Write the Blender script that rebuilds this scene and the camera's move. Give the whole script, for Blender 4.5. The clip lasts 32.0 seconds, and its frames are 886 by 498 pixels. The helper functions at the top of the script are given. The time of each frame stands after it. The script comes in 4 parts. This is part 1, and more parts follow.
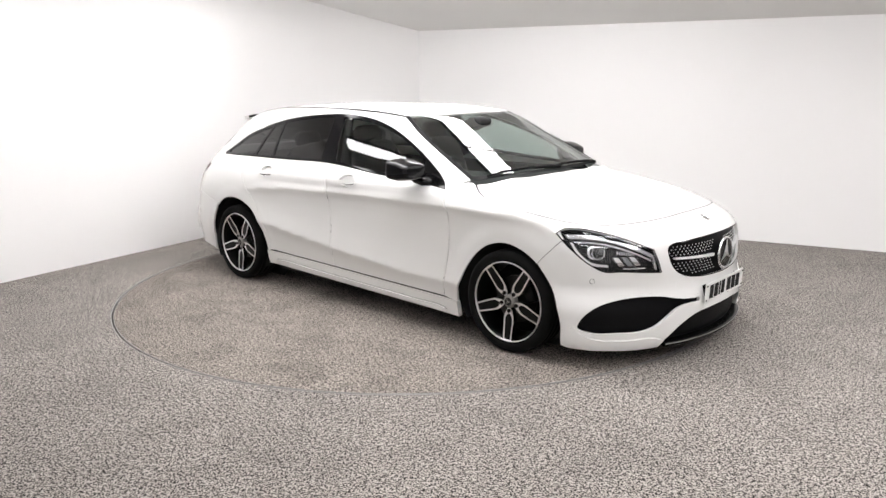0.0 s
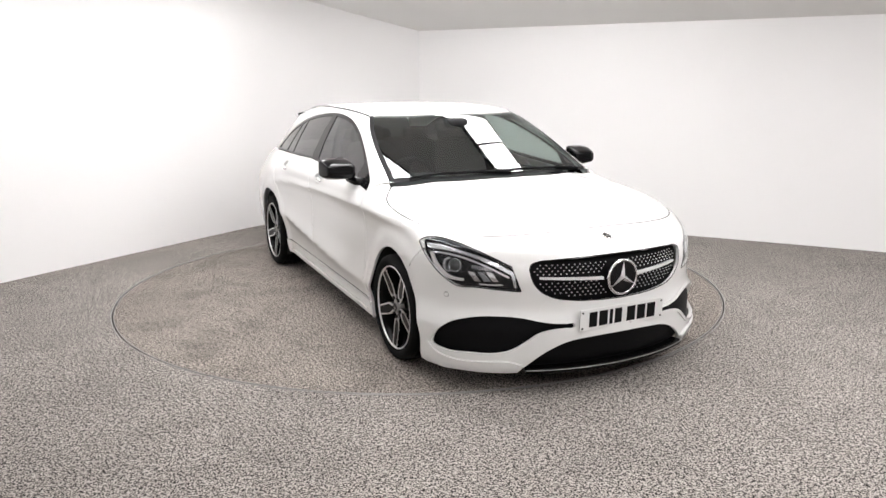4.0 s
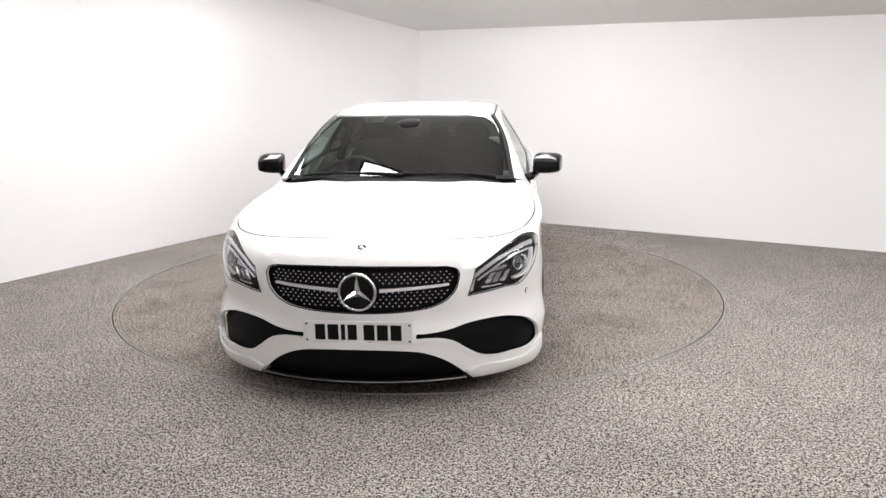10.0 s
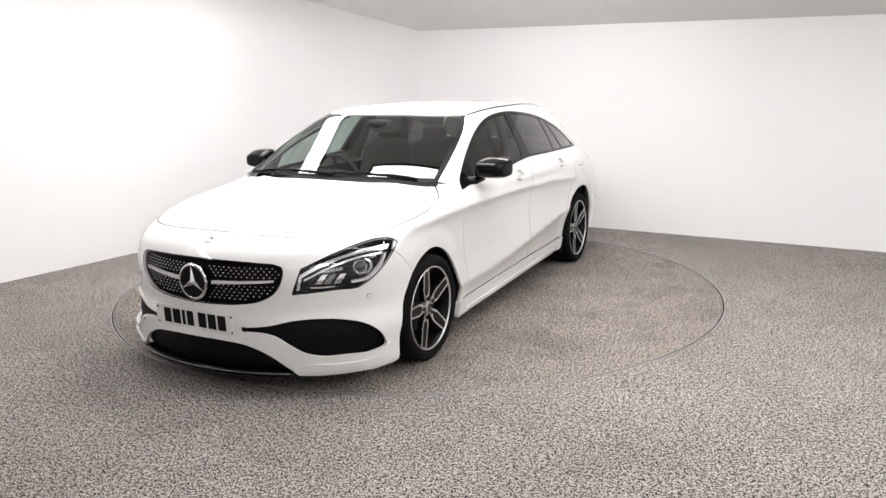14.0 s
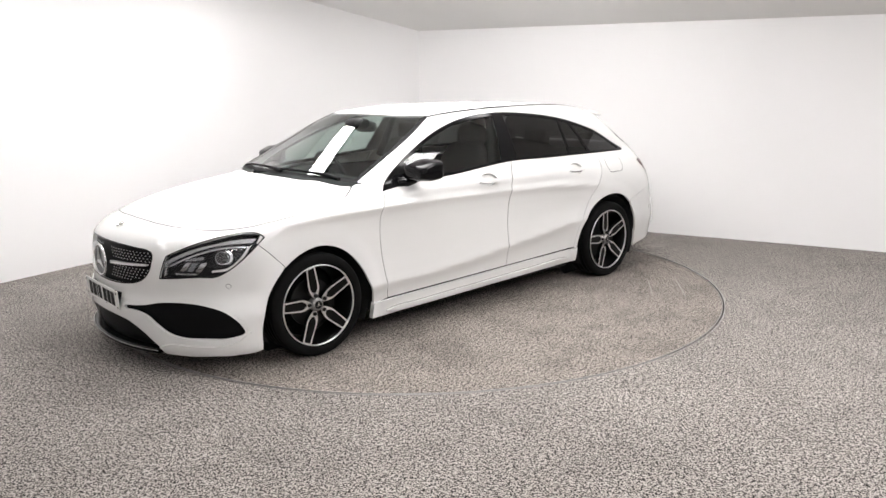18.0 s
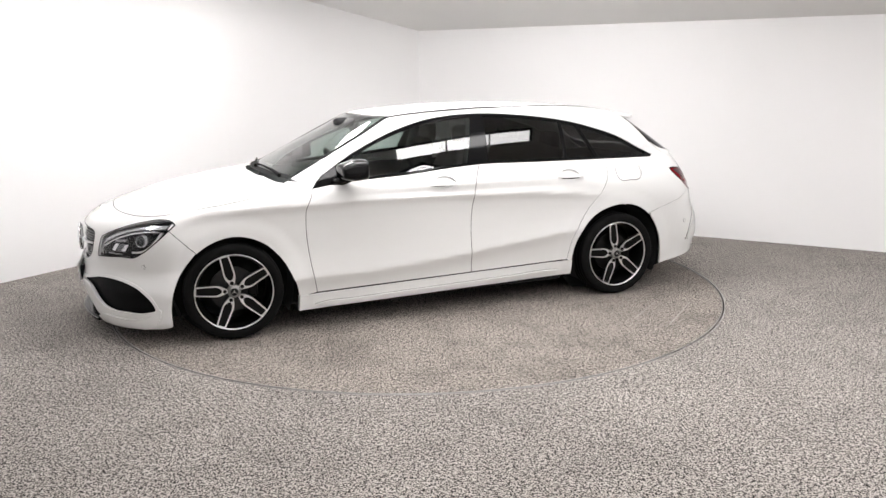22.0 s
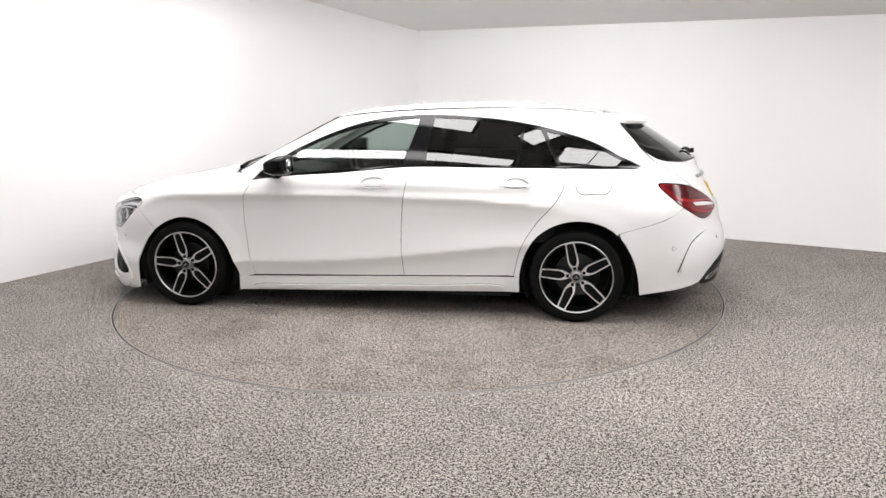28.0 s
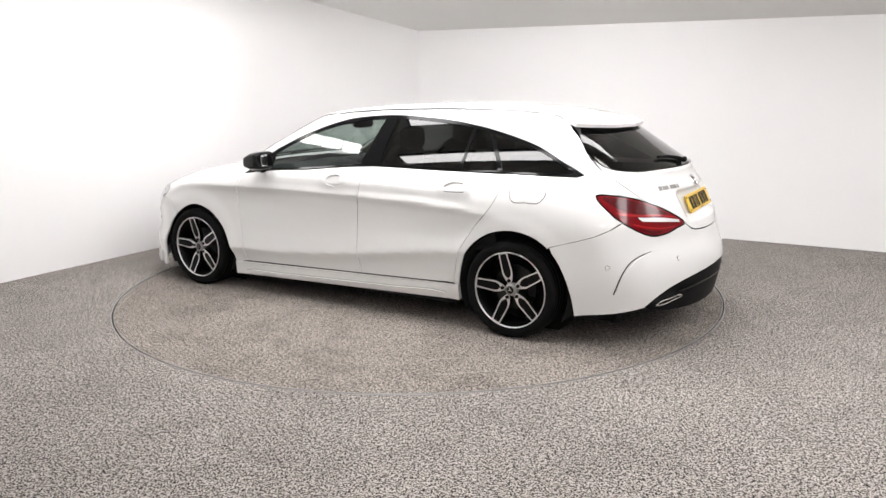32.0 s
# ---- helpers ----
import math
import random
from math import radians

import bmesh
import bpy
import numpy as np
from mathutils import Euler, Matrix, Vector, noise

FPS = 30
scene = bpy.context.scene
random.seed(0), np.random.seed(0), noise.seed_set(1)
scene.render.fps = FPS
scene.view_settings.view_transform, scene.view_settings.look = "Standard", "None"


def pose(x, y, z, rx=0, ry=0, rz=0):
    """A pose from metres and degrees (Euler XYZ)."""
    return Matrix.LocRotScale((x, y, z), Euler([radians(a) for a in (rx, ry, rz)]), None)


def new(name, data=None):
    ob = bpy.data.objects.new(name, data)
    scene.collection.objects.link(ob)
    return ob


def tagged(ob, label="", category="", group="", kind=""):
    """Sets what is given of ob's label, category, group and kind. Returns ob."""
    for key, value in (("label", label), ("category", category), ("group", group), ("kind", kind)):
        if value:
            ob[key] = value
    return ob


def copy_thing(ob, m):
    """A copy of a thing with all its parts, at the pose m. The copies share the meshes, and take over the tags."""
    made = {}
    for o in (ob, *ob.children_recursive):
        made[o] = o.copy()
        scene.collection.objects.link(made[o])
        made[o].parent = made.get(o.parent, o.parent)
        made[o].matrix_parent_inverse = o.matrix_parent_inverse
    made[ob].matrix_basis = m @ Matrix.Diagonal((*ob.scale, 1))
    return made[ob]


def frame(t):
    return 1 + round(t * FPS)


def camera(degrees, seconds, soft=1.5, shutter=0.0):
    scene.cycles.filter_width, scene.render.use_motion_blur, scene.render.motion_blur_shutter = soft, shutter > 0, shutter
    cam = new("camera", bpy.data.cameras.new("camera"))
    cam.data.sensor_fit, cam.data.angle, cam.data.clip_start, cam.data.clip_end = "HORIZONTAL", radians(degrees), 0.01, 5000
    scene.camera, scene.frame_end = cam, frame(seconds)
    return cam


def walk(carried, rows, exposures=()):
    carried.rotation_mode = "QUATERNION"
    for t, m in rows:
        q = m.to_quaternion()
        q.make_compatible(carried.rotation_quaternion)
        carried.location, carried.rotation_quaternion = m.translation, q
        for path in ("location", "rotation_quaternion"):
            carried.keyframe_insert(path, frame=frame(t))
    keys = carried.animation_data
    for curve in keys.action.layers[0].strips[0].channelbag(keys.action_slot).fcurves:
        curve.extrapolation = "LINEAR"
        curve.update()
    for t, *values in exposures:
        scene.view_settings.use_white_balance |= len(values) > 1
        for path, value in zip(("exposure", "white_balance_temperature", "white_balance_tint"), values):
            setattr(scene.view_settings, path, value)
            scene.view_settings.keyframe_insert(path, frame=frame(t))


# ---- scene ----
# the camera stands still beside the turntable
cam = camera(60.61, 32.0, soft=1.5)
EYE = (0.0, -5.778, 1.4916)
STAND = Matrix.Translation(EYE) @ pose(0, 0, 0, 0, 0, -1.7257) @ pose(0, 0, 0, 90 - 12.026, 0, 0) @ pose(0, 0, 0, 0, 0, -0.6385)
walk(cam, [(0.0, STAND), (32.0, STAND)])

# ---- light: a white room under ceiling strips ----
world = bpy.data.worlds.new("studio")
scene.world = world
world.use_nodes = True
world.node_tree.nodes["Background"].inputs[0].default_value = (0.9, 0.95, 1.0, 1)
world.node_tree.nodes["Background"].inputs[1].default_value = 0.05
scene.view_settings.exposure = -0.15

# ---- materials ----
def material(name, color, rough=.5, metal=0.0, spec=.5, coat=0.0, noise_amount=0.0, noise_scale=8.0, bump=0.0, bump_scale=60.0, emit=None, power=0.0):
    m = bpy.data.materials.new(name)
    m.use_nodes = True
    nt = m.node_tree
    b = nt.nodes["Principled BSDF"]
    b.inputs["Base Color"].default_value = (*color, 1)
    b.inputs["Roughness"].default_value = rough
    b.inputs["Metallic"].default_value = metal
    b.inputs["Specular IOR Level"].default_value = spec
    b.inputs["Coat Weight"].default_value = coat
    b.inputs["Coat Roughness"].default_value = .04
    if emit:
        b.inputs["Emission Color"].default_value = (*emit, 1)
        b.inputs["Emission Strength"].default_value = power
    if noise_amount or bump:
        tc = nt.nodes.new("ShaderNodeTexCoord")
    if noise_amount:
        n = nt.nodes.new("ShaderNodeTexNoise")
        n.inputs["Scale"].default_value, n.inputs["Detail"].default_value = noise_scale, 5
        r = nt.nodes.new("ShaderNodeMapRange")
        r.inputs[3].default_value, r.inputs[4].default_value = 1 - noise_amount, 1 + noise_amount
        x = nt.nodes.new("ShaderNodeVectorMath")
        x.operation = "SCALE"
        x.inputs[0].default_value = color
        nt.links.new(tc.outputs["Object"], n.inputs["Vector"])
        nt.links.new(n.outputs[0], r.inputs[0])
        nt.links.new(r.outputs[0], x.inputs["Scale"])
        nt.links.new(x.outputs[0], b.inputs["Base Color"])
    if bump:
        n2 = nt.nodes.new("ShaderNodeTexNoise")
        n2.inputs["Scale"].default_value = bump_scale
        bp = nt.nodes.new("ShaderNodeBump")
        bp.inputs["Strength"].default_value, bp.inputs["Distance"].default_value = bump, .002
        nt.links.new(tc.outputs["Object"], n2.inputs["Vector"])
        nt.links.new(n2.outputs[0], bp.inputs["Height"])
        nt.links.new(bp.outputs[0], b.inputs["Normal"])
    return m


def glass(name, tint, ior=1.52):
    """A thin pane: what passes is tinted, what mirrors follows the angle."""
    m = bpy.data.materials.new(name)
    m.use_nodes = True
    nt = m.node_tree
    nt.nodes.remove(nt.nodes["Principled BSDF"])
    out = nt.nodes["Material Output"]
    tr, gl, mix, lw = (nt.nodes.new("ShaderNode" + k) for k in ("BsdfTransparent", "BsdfGlossy", "MixShader", "LayerWeight"))
    tr.inputs[0].default_value = (*tint, 1)
    gl.inputs[0].default_value, gl.inputs[1].default_value = (1, 1, 1, 1), .0
    lw.inputs[0].default_value = .5
    power, scale = nt.nodes.new("ShaderNodeMath"), nt.nodes.new("ShaderNodeMath")
    power.operation, scale.operation = "POWER", "MULTIPLY_ADD"
    power.inputs[1].default_value = 5
    base = 2 * ((ior - 1) / (ior + 1)) ** 2
    scale.inputs[1].default_value, scale.inputs[2].default_value = 1 - base, base
    for a, c in ((lw.outputs["Facing"], power.inputs[0]), (power.outputs[0], scale.inputs[0]), (scale.outputs[0], mix.inputs[0]), (tr.outputs[0], mix.inputs[1]), (gl.outputs[0], mix.inputs[2]), (mix.outputs[0], out.inputs[0])):
        nt.links.new(a, c)
    return m


def carpet_material(name, base, dark, scale=135, stains=.1):
    """Short-pile carpet: fine salt-and-pepper fibres, soft worn patches."""
    m = bpy.data.materials.new(name)
    m.use_nodes = True
    nt = m.node_tree
    b = nt.nodes["Principled BSDF"]
    b.inputs["Roughness"].default_value, b.inputs["Specular IOR Level"].default_value = .95, .1
    tc = nt.nodes.new("ShaderNodeTexCoord")

    def noise_node(scale, detail, rough=.6):
        n = nt.nodes.new("ShaderNodeTexNoise")
        n.inputs["Scale"].default_value, n.inputs["Detail"].default_value, n.inputs["Roughness"].default_value = scale, detail, rough
        nt.links.new(tc.outputs["Object"], n.inputs["Vector"])
        return n
    fine, tuft, mid, wide, stain = noise_node(scale, 1.5, .6), noise_node(scale * .4, 1, .5), noise_node(9, 4), noise_node(1.1, 3), noise_node(2.6, 6, .68)
    add = nt.nodes.new("ShaderNodeMath")
    add.operation = "MULTIPLY_ADD"
    add.inputs[1].default_value = .35
    nt.links.new(tuft.outputs[0], add.inputs[0])
    nt.links.new(fine.outputs[0], add.inputs[2])
    ramp = nt.nodes.new("ShaderNodeValToRGB")
    e = ramp.color_ramp.elements
    e[0].position, e[0].color = .61, (*dark, 1)
    e[1].position, e[1].color = .735, (*base, 1)
    nt.links.new(add.outputs[0], ramp.inputs[0])
    prev = ramp.outputs[0]
    for src, lo, hi, down, up in ((mid, .3, .7, .10, .07), (wide, .3, .7, .12, .06), (stain, .40, .50, stains, 0)):
        r = nt.nodes.new("ShaderNodeMapRange")
        r.inputs[1].default_value, r.inputs[2].default_value = lo, hi
        r.inputs[3].default_value, r.inputs[4].default_value = 1 - down, 1 + up
        x = nt.nodes.new("ShaderNodeVectorMath")
        x.operation = "SCALE"
        nt.links.new(src.outputs[0], r.inputs[0])
        nt.links.new(prev, x.inputs[0])
        nt.links.new(r.outputs[0], x.inputs["Scale"])
        prev = x.outputs[0]
    nt.links.new(prev, b.inputs["Base Color"])
    return m


PAINT = material("white_paint", (.76, .76, .75), rough=.35, coat=1.0, noise_amount=.006, noise_scale=2)
GLOSS_BLACK = material("gloss_black", (.004, .004, .0045), rough=.05, spec=.22)
SATIN_BLACK = material("satin_black", (.004, .004, .0045), rough=.5, spec=.08, bump=.15, bump_scale=300)
LIP_BLACK = material("lip_black", (.003, .003, .003), rough=.2, spec=.12)
FRAME_BLACK = material("frame_black", (.004, .004, .0045), rough=.09, spec=.2)
DARK = material("dark_underside", (.003, .003, .003), rough=.9, noise_amount=.3)
RUBBER = material("tyre_rubber", (.0045, .0045, .0045), rough=.8, spec=.12, noise_amount=.25, noise_scale=30)
CHROME = material("chrome", (.82, .82, .83), rough=.1, metal=1.0)
SATIN_METAL = material("machined_alloy", (.80, .80, .805), rough=.30, metal=1.0, noise_amount=.05, noise_scale=90)
LAMP_BLACK = material("lamp_housing", (.006, .006, .007), rough=.35, spec=.2)
LOUVRE = material("silver_paint", (.78, .78, .79), rough=.3, metal=.25)
PROJECTOR = material("projector_glass", (.018, .02, .022), rough=.06, coat=1.0)
LAMP_DIM = material("lamp_bowl", (.30, .31, .33), rough=.2, metal=.5)
LAMP_GREY = material("lamp_reflector", (.74, .75, .77), rough=.22, metal=.75)
RED_LENS = material("red_lens", (.17, .004, .007), rough=.15, coat=.15, spec=.3)
RED_DEEP = material("red_deep", (.075, .003, .005), rough=.18, coat=.15, spec=.3)
RED_BRIGHT = material("red_bright", (.36, .008, .012), rough=.2, coat=.3, spec=.4)
CLEAR_LENS = material("clear_lens", (.75, .72, .72), rough=.12, coat=1.0)
PLATE_WHITE = material("plate_white", (.72, .72, .71), rough=.4)
PLATE_YELLOW = material("plate_yellow", (.72, .46, .03), rough=.4)
INK = material("plate_ink", (.006, .006, .006), rough=.5, spec=.1)
SEAT = material("seat_cloth", (.006, .006, .0065), rough=.8, spec=.08, noise_amount=.2, noise_scale=80)
TRIM = material("cabin_plastic", (.018, .018, .019), rough=.6, spec=.2, bump=.2, bump_scale=400)
GLASS = glass("clear_glass", (.60, .68, .65), 1.46)
GLASS_DARK = glass("privacy_glass", (.08, .08, .08), 1.36)
LAMP_GLASS = glass("lamp_cover", (.95, .96, .97), 1.30)
WALL = material("white_wall_paint", (.87, .865, .865), rough=.7, noise_amount=.012, noise_scale=1.2, bump=.04, bump_scale=40)
CEIL = material("grey_ceiling", (.82, .815, .80), rough=.85, noise_amount=.02, noise_scale=2)
CARPET = carpet_material("grey_carpet", (.46, .425, .395), (.016, .014, .013), stains=.10)
CARPET_DISC = carpet_material("turntable_carpet", (.42, .378, .34), (.028, .024, .021), stains=.20)
TAPE = material("worn_line", (.27, .25, .23), rough=.8, noise_amount=.4, noise_scale=40)
LIGHT = material("light_panel", (.9, .9, .9), rough=.6, emit=(1.0, .973, .974), power=16.5)
# glow of the added fill strips, which stay out of view
LIGHT_FILL = material("fill_light_panel", (.9, .9, .9), rough=.6, emit=(1.0, .973, .974), power=12.5)
RIM_METAL = material("dull_metal", (.30, .295, .285), rough=.45, metal=.6, noise_amount=.2, noise_scale=20)
WHEEL_BLACK = material("wheel_black", (.003, .003, .003), rough=.3, spec=.15)
FRAME = material("lamp_frame", (.05, .05, .05), rough=.6)

# -- body form: the car's outer skin as smooth fields, x forward, y to its left, z up, from the middle of the wheelbase --
def spl(pts):
    """A smooth curve through (x, value) pairs, straight on beyond both ends."""
    xs, ys = np.array(sorted(pts), float).T
    h, dl = np.diff(xs), np.diff(ys) / np.diff(xs)
    m = np.concatenate([[dl[0]], (dl[:-1] * h[1:] + dl[1:] * h[:-1]) / (h[:-1] + h[1:]), [dl[-1]]])

    def f(x):
        x = np.asarray(x, float)
        i = np.clip(np.searchsorted(xs, x) - 1, 0, len(h) - 1)
        u = (x - xs[i]) / h[i]
        c = np.clip(u, 0, 1)
        v = ((1 + 2 * c) * (1 - c) ** 2 * ys[i] + c * (1 - c) ** 2 * h[i] * m[i]
             + c * c * (3 - 2 * c) * ys[i + 1] + c * c * (c - 1) * h[i] * m[i + 1])
        return v + np.where(u < 0, (x - xs[0]) * m[0], 0) + np.where(u > 1, (x - xs[-1]) * m[-1], 0)
    return f


def smax(a, b, k):
    h = np.maximum(k - np.abs(a - b), 0) / k
    return np.maximum(a, b) + h * h * k / 4


def step(x, a, b):
    t = np.clip((x - a) / (b - a), 0, 1)
    return t * t * (3 - 2 * t)


plan_w = spl([(2.3, .80), (1.9, .862), (1.35, .884), (.9, .874), (0, .872), (-.9, .880), (-1.35, .886), (-1.7, .876), (-2.0, .850), (-2.35, .785)])
sect = spl([(.05, -.085), (.12, -.062), (.2, -.048), (.28, -.040), (.36, -.024), (.395, -.011), (.411, -.006), (.425, -.0066), (.46, -.011), (.58, -.022), (.68, -.0205), (.74, -.0115), (.765, -.0022), (.772, -.0004), (.779, -.0022),
            (.81, -.013), (.86, -.028), (.92, -.062), (.97, -.105), (1.05, -.2)])
sect_soft = spl([(.05, -.085), (.12, -.062), (.2, -.048), (.28, -.038), (.4, -.018), (.55, -.009), (.68, -.004), (.76, -.005), (.81, -.012), (.86, -.028), (.92, -.062), (.97, -.105), (1.05, -.2)])
belt_z = spl([(1.2, .90), (.81, .905), (.3, .945), (-.3, .985), (-1.0, .99), (-1.73, .985), (-2.1, .97)])
nose_x = spl([(.05, 2.14), (.12, 2.218), (.16, 2.234), (.22, 2.241), (.32, 2.242), (.42, 2.222), (.5, 2.222), (.58, 2.224), (.66, 2.205), (.72, 2.168), (.77, 2.09), (.85, 1.9)])
hood_z = spl([(2.25, .722), (2.14, .763), (1.93, .800), (1.62, .866), (1.33, .916), (1.05, .952), (.8, .975), (0, .99)])
tail_x = spl([(.05, -2.20), (.15, -2.31), (.28, -2.355), (.42, -2.372), (.50, -2.36), (.60, -2.325), (.72, -2.295), (.82, -2.245), (.92, -2.185), (1.02, -2.12), (1.25, -1.93)])
roof_z = spl([(.6, 1.27), (.35, 1.325), (.1, 1.362), (-.2, 1.385), (-.5, 1.393), (-.9, 1.384), (-1.3, 1.352), (-1.6, 1.302), (-1.85, 1.245), (-2.1, 1.17)])
cab_y = spl([(1.1, .765), (.81, .795), (.3, .805), (-.3, .803), (-.9, .782), (-1.3, .745), (-1.73, .682), (-2.1, .60)])


crease_z = spl([(1.9, .775), (1.3, .792), (.84, .800), (0, .803), (-.22, .797), (-.62, .786), (-.99, .763), (-1.3, .735), (-1.8, .715)])
fold_z = spl([(1.3, .332), (.8, .335), (.3, .357), (-.2, .406), (-.55, .445), (-.92, .492), (-1.3, .52)])


def lower(x, a, z):
    """The body below the windows."""
    fold = step(x, 1.85, 1.45) * step(x, -1.45, -.85)
    flank = sect(z + (.772 - crease_z(x)) * step(z, .58, .70) + (.411 - fold_z(x)) * step(z, .68, .48))
    w = plan_w(x) + fold * flank + (1 - fold) * sect_soft(z) - .06 * step(x, -1.25, -2.0) * step(z, .66, .92) - .035 * step(x, 1.2, 1.9) * step(z, .62, .8)
    for ax in (1.35, -1.35):
        r = np.hypot(x - ax, z - .305)
        w = w + .010 * step(r, .47, .37)
    w = w + step(x, 1.45, 1.8) * (.036 * step(z, .46, .28) + .022 * step(z, .26, .11))
    low = step(z, .46, .30)
    side = a - w
    front = (x - nose_x(z) + (.40 - .03 * low) * a ** 2 + (.32 - .06 * low) * a ** 4) * .9
    rear = (tail_x(z) + .40 * a ** 2 + .10 * a ** 4 + .036 * step(a, .36, .27) * step(z, .705, .745) * step(z, .895, .85) - x) * .9
    top = z - np.where(x > .7, hood_z(x) - .075 * a ** 2 - .05 * a ** 4 + .014 * np.exp(-((a - .47) / .10) ** 2) * step(x, 2.1, 1.5), belt_z(x) + .012)
    f = smax(side, top, .07)
    f = smax(f, smax(front, rear, .1), .11)
    return smax(f, .085 - z, .04)


def cabin(x, a, z):
    """The glasshouse and roof."""
    h = z - belt_z(x)
    side = (a - (cab_y(x) - .50 * h - .38 * h * h)) * .86
    screen = (x - (1.10 - 2.0 * (z - .95) - .30 * a ** 2)) * .45
    rear = (-1.93 + 1.55 * (np.maximum(z, 1.0) - 1.14) + .45 * a ** 2 + .2 * a ** 4 - x) * .55
    roof = z - (roof_z(x) - .04 * a ** 2 - .10 * a ** 4)
    f = smax(side, roof, .05)
    f = smax(f, screen, .03)
    f = smax(f, rear, .05)
    return smax(f, .85 - z, .05)


def glasshouse(p):
    return cabin(p[..., 0], np.abs(p[..., 1]), p[..., 2])


def skin(p):
    x, a, z = p[..., 0], np.abs(p[..., 1]), p[..., 2]
    return -smax(-lower(x, a, z), -cabin(x, a, z), .035)


def normal(p, e=.004):
    g = np.stack([skin(p + np.eye(3)[i] * e) - skin(p - np.eye(3)[i] * e) for i in range(3)], -1)
    return g / np.linalg.norm(g, axis=-1, keepdims=True)


def cast(o, w, far=2.6, field=skin, n=56):
    """Where rays from o along w first enter the body; w scaled to metres."""
    s = np.linspace(0, far, n)
    t0, t1, found = np.zeros(len(o)), np.full(len(o), far), np.zeros(len(o), bool)
    prev = field(o)
    for k in range(1, n):
        v = field(o + w * s[k])
        m = ~found & (v <= 0) & (prev > 0)
        t0[m], t1[m] = s[k - 1], s[k]
        found |= m
        prev = v
    for _ in range(13):
        tm = (t0 + t1) / 2
        ins = field(o + w * tm[:, None]) <= 0
        t1, t0 = np.where(ins, tm, t1), np.where(ins, t0, tm)
    return o + w * ((t0 + t1) / 2)[:, None], found


def rays(view, q):
    """Rays onto the body for flat coordinates q: side (x, z), top (x, y), front and rear (arc, z) round upright axes."""
    u, v = q[:, 0], q[:, 1]
    e = np.ones(len(q))
    if view == "side":
        return np.stack([u, 1.4 * e, v], 1), np.stack([0 * e, -e, 0 * e], 1)
    if view == "top":
        return np.stack([u, v, 2.0 * e], 1), np.stack([0 * e, 0 * e, -e], 1)
    if view == "ball":
        way = np.stack([np.cos(u) * np.cos(v), np.sin(u) * np.cos(v), np.sin(v)], 1)
        return np.array([1.25, 0, .45]) + way * 1.6, -way
    s = 1 if view == "front" else -1
    way = np.stack([s * np.cos(u), np.sin(u), 0 * e], 1)
    return np.array([s * 1.2, 0, 0]) + way * 1.9 + np.stack([0 * e, 0 * e, v], 1), -way


def flat(view, p):
    """The flat coordinates of points on the body."""
    if view == "side":
        return p[:, [0, 2]]
    if view == "top":
        return p[:, :2]
    if view == "ball":
        d = p - np.array([1.25, 0, .45])
        return np.stack([np.arctan2(d[:, 1], d[:, 0]), np.arctan2(d[:, 2], np.hypot(d[:, 0], d[:, 1]))], 1)
    s = 1 if view == "front" else -1
    return np.stack([np.arctan2(p[:, 1], s * p[:, 0] - 1.2), p[:, 2]], 1)


def onto(view, q):
    return cast(*rays(view, np.asarray(q, float)))[0]


def conv(to, view, q):
    """Flat coordinates of one view as those of another."""
    return [tuple(r) for r in flat(to, onto(view, q))]


def curve(pts, n=5):
    """A smooth open line through the points."""
    p = np.array(pts, float)
    d = np.concatenate([[0], np.cumsum(np.linalg.norm(np.diff(p, axis=0), axis=1))])
    fx, fy = spl(list(zip(d, p[:, 0]))), spl(list(zip(d, p[:, 1])))
    s = np.concatenate([np.linspace(a, b, n, endpoint=False) for a, b in zip(d[:-1], d[1:])] + [d[-1:]])
    return [(float(a), float(b)) for a, b in zip(fx(s), fy(s))]


def ring(pts, n=5):
    """A smooth closed line through the points."""
    p = list(pts)
    c = curve(p[-3:] + p + p[:3], n)
    return c[3 * n:(3 + len(p)) * n]

# -- end of body form --

# ---- mesh helpers ----
def make(name, verts, faces, mat, parent=None, smooth=False, label=""):
    me = bpy.data.meshes.new(name)
    me.from_pydata([tuple(v) for v in verts], [], faces)
    me.materials.append(mat)
    if smooth:
        me.polygons.foreach_set("use_smooth", [True] * len(me.polygons))
    ob = new(name, me)
    ob.parent = parent
    return tagged(ob, label) if label else ob


def part(name, bm, mat, parent=None, label="", smooth=False):
    me = bpy.data.meshes.new(name)
    bm.normal_update()
    bm.to_mesh(me)
    bm.free()
    me.materials.append(mat)
    if smooth:
        me.polygons.foreach_set("use_smooth", [True] * len(me.polygons))
    ob = new(name, me)
    ob.parent = parent
    return tagged(ob, label) if label else ob


def box_bm(x0, x1, y0, y1, z0, z1, bevel=0.0, seg=2):
    bm = bmesh.new()
    bmesh.ops.create_cube(bm, size=1)
    for v in bm.verts:
        v.co = Vector(((x0, x1)[v.co.x > 0], (y0, y1)[v.co.y > 0], (z0, z1)[v.co.z > 0]))
    if bevel:
        bmesh.ops.bevel(bm, geom=bm.edges[:], offset=bevel, segments=seg, affect="EDGES", profile=.5)
    return bm


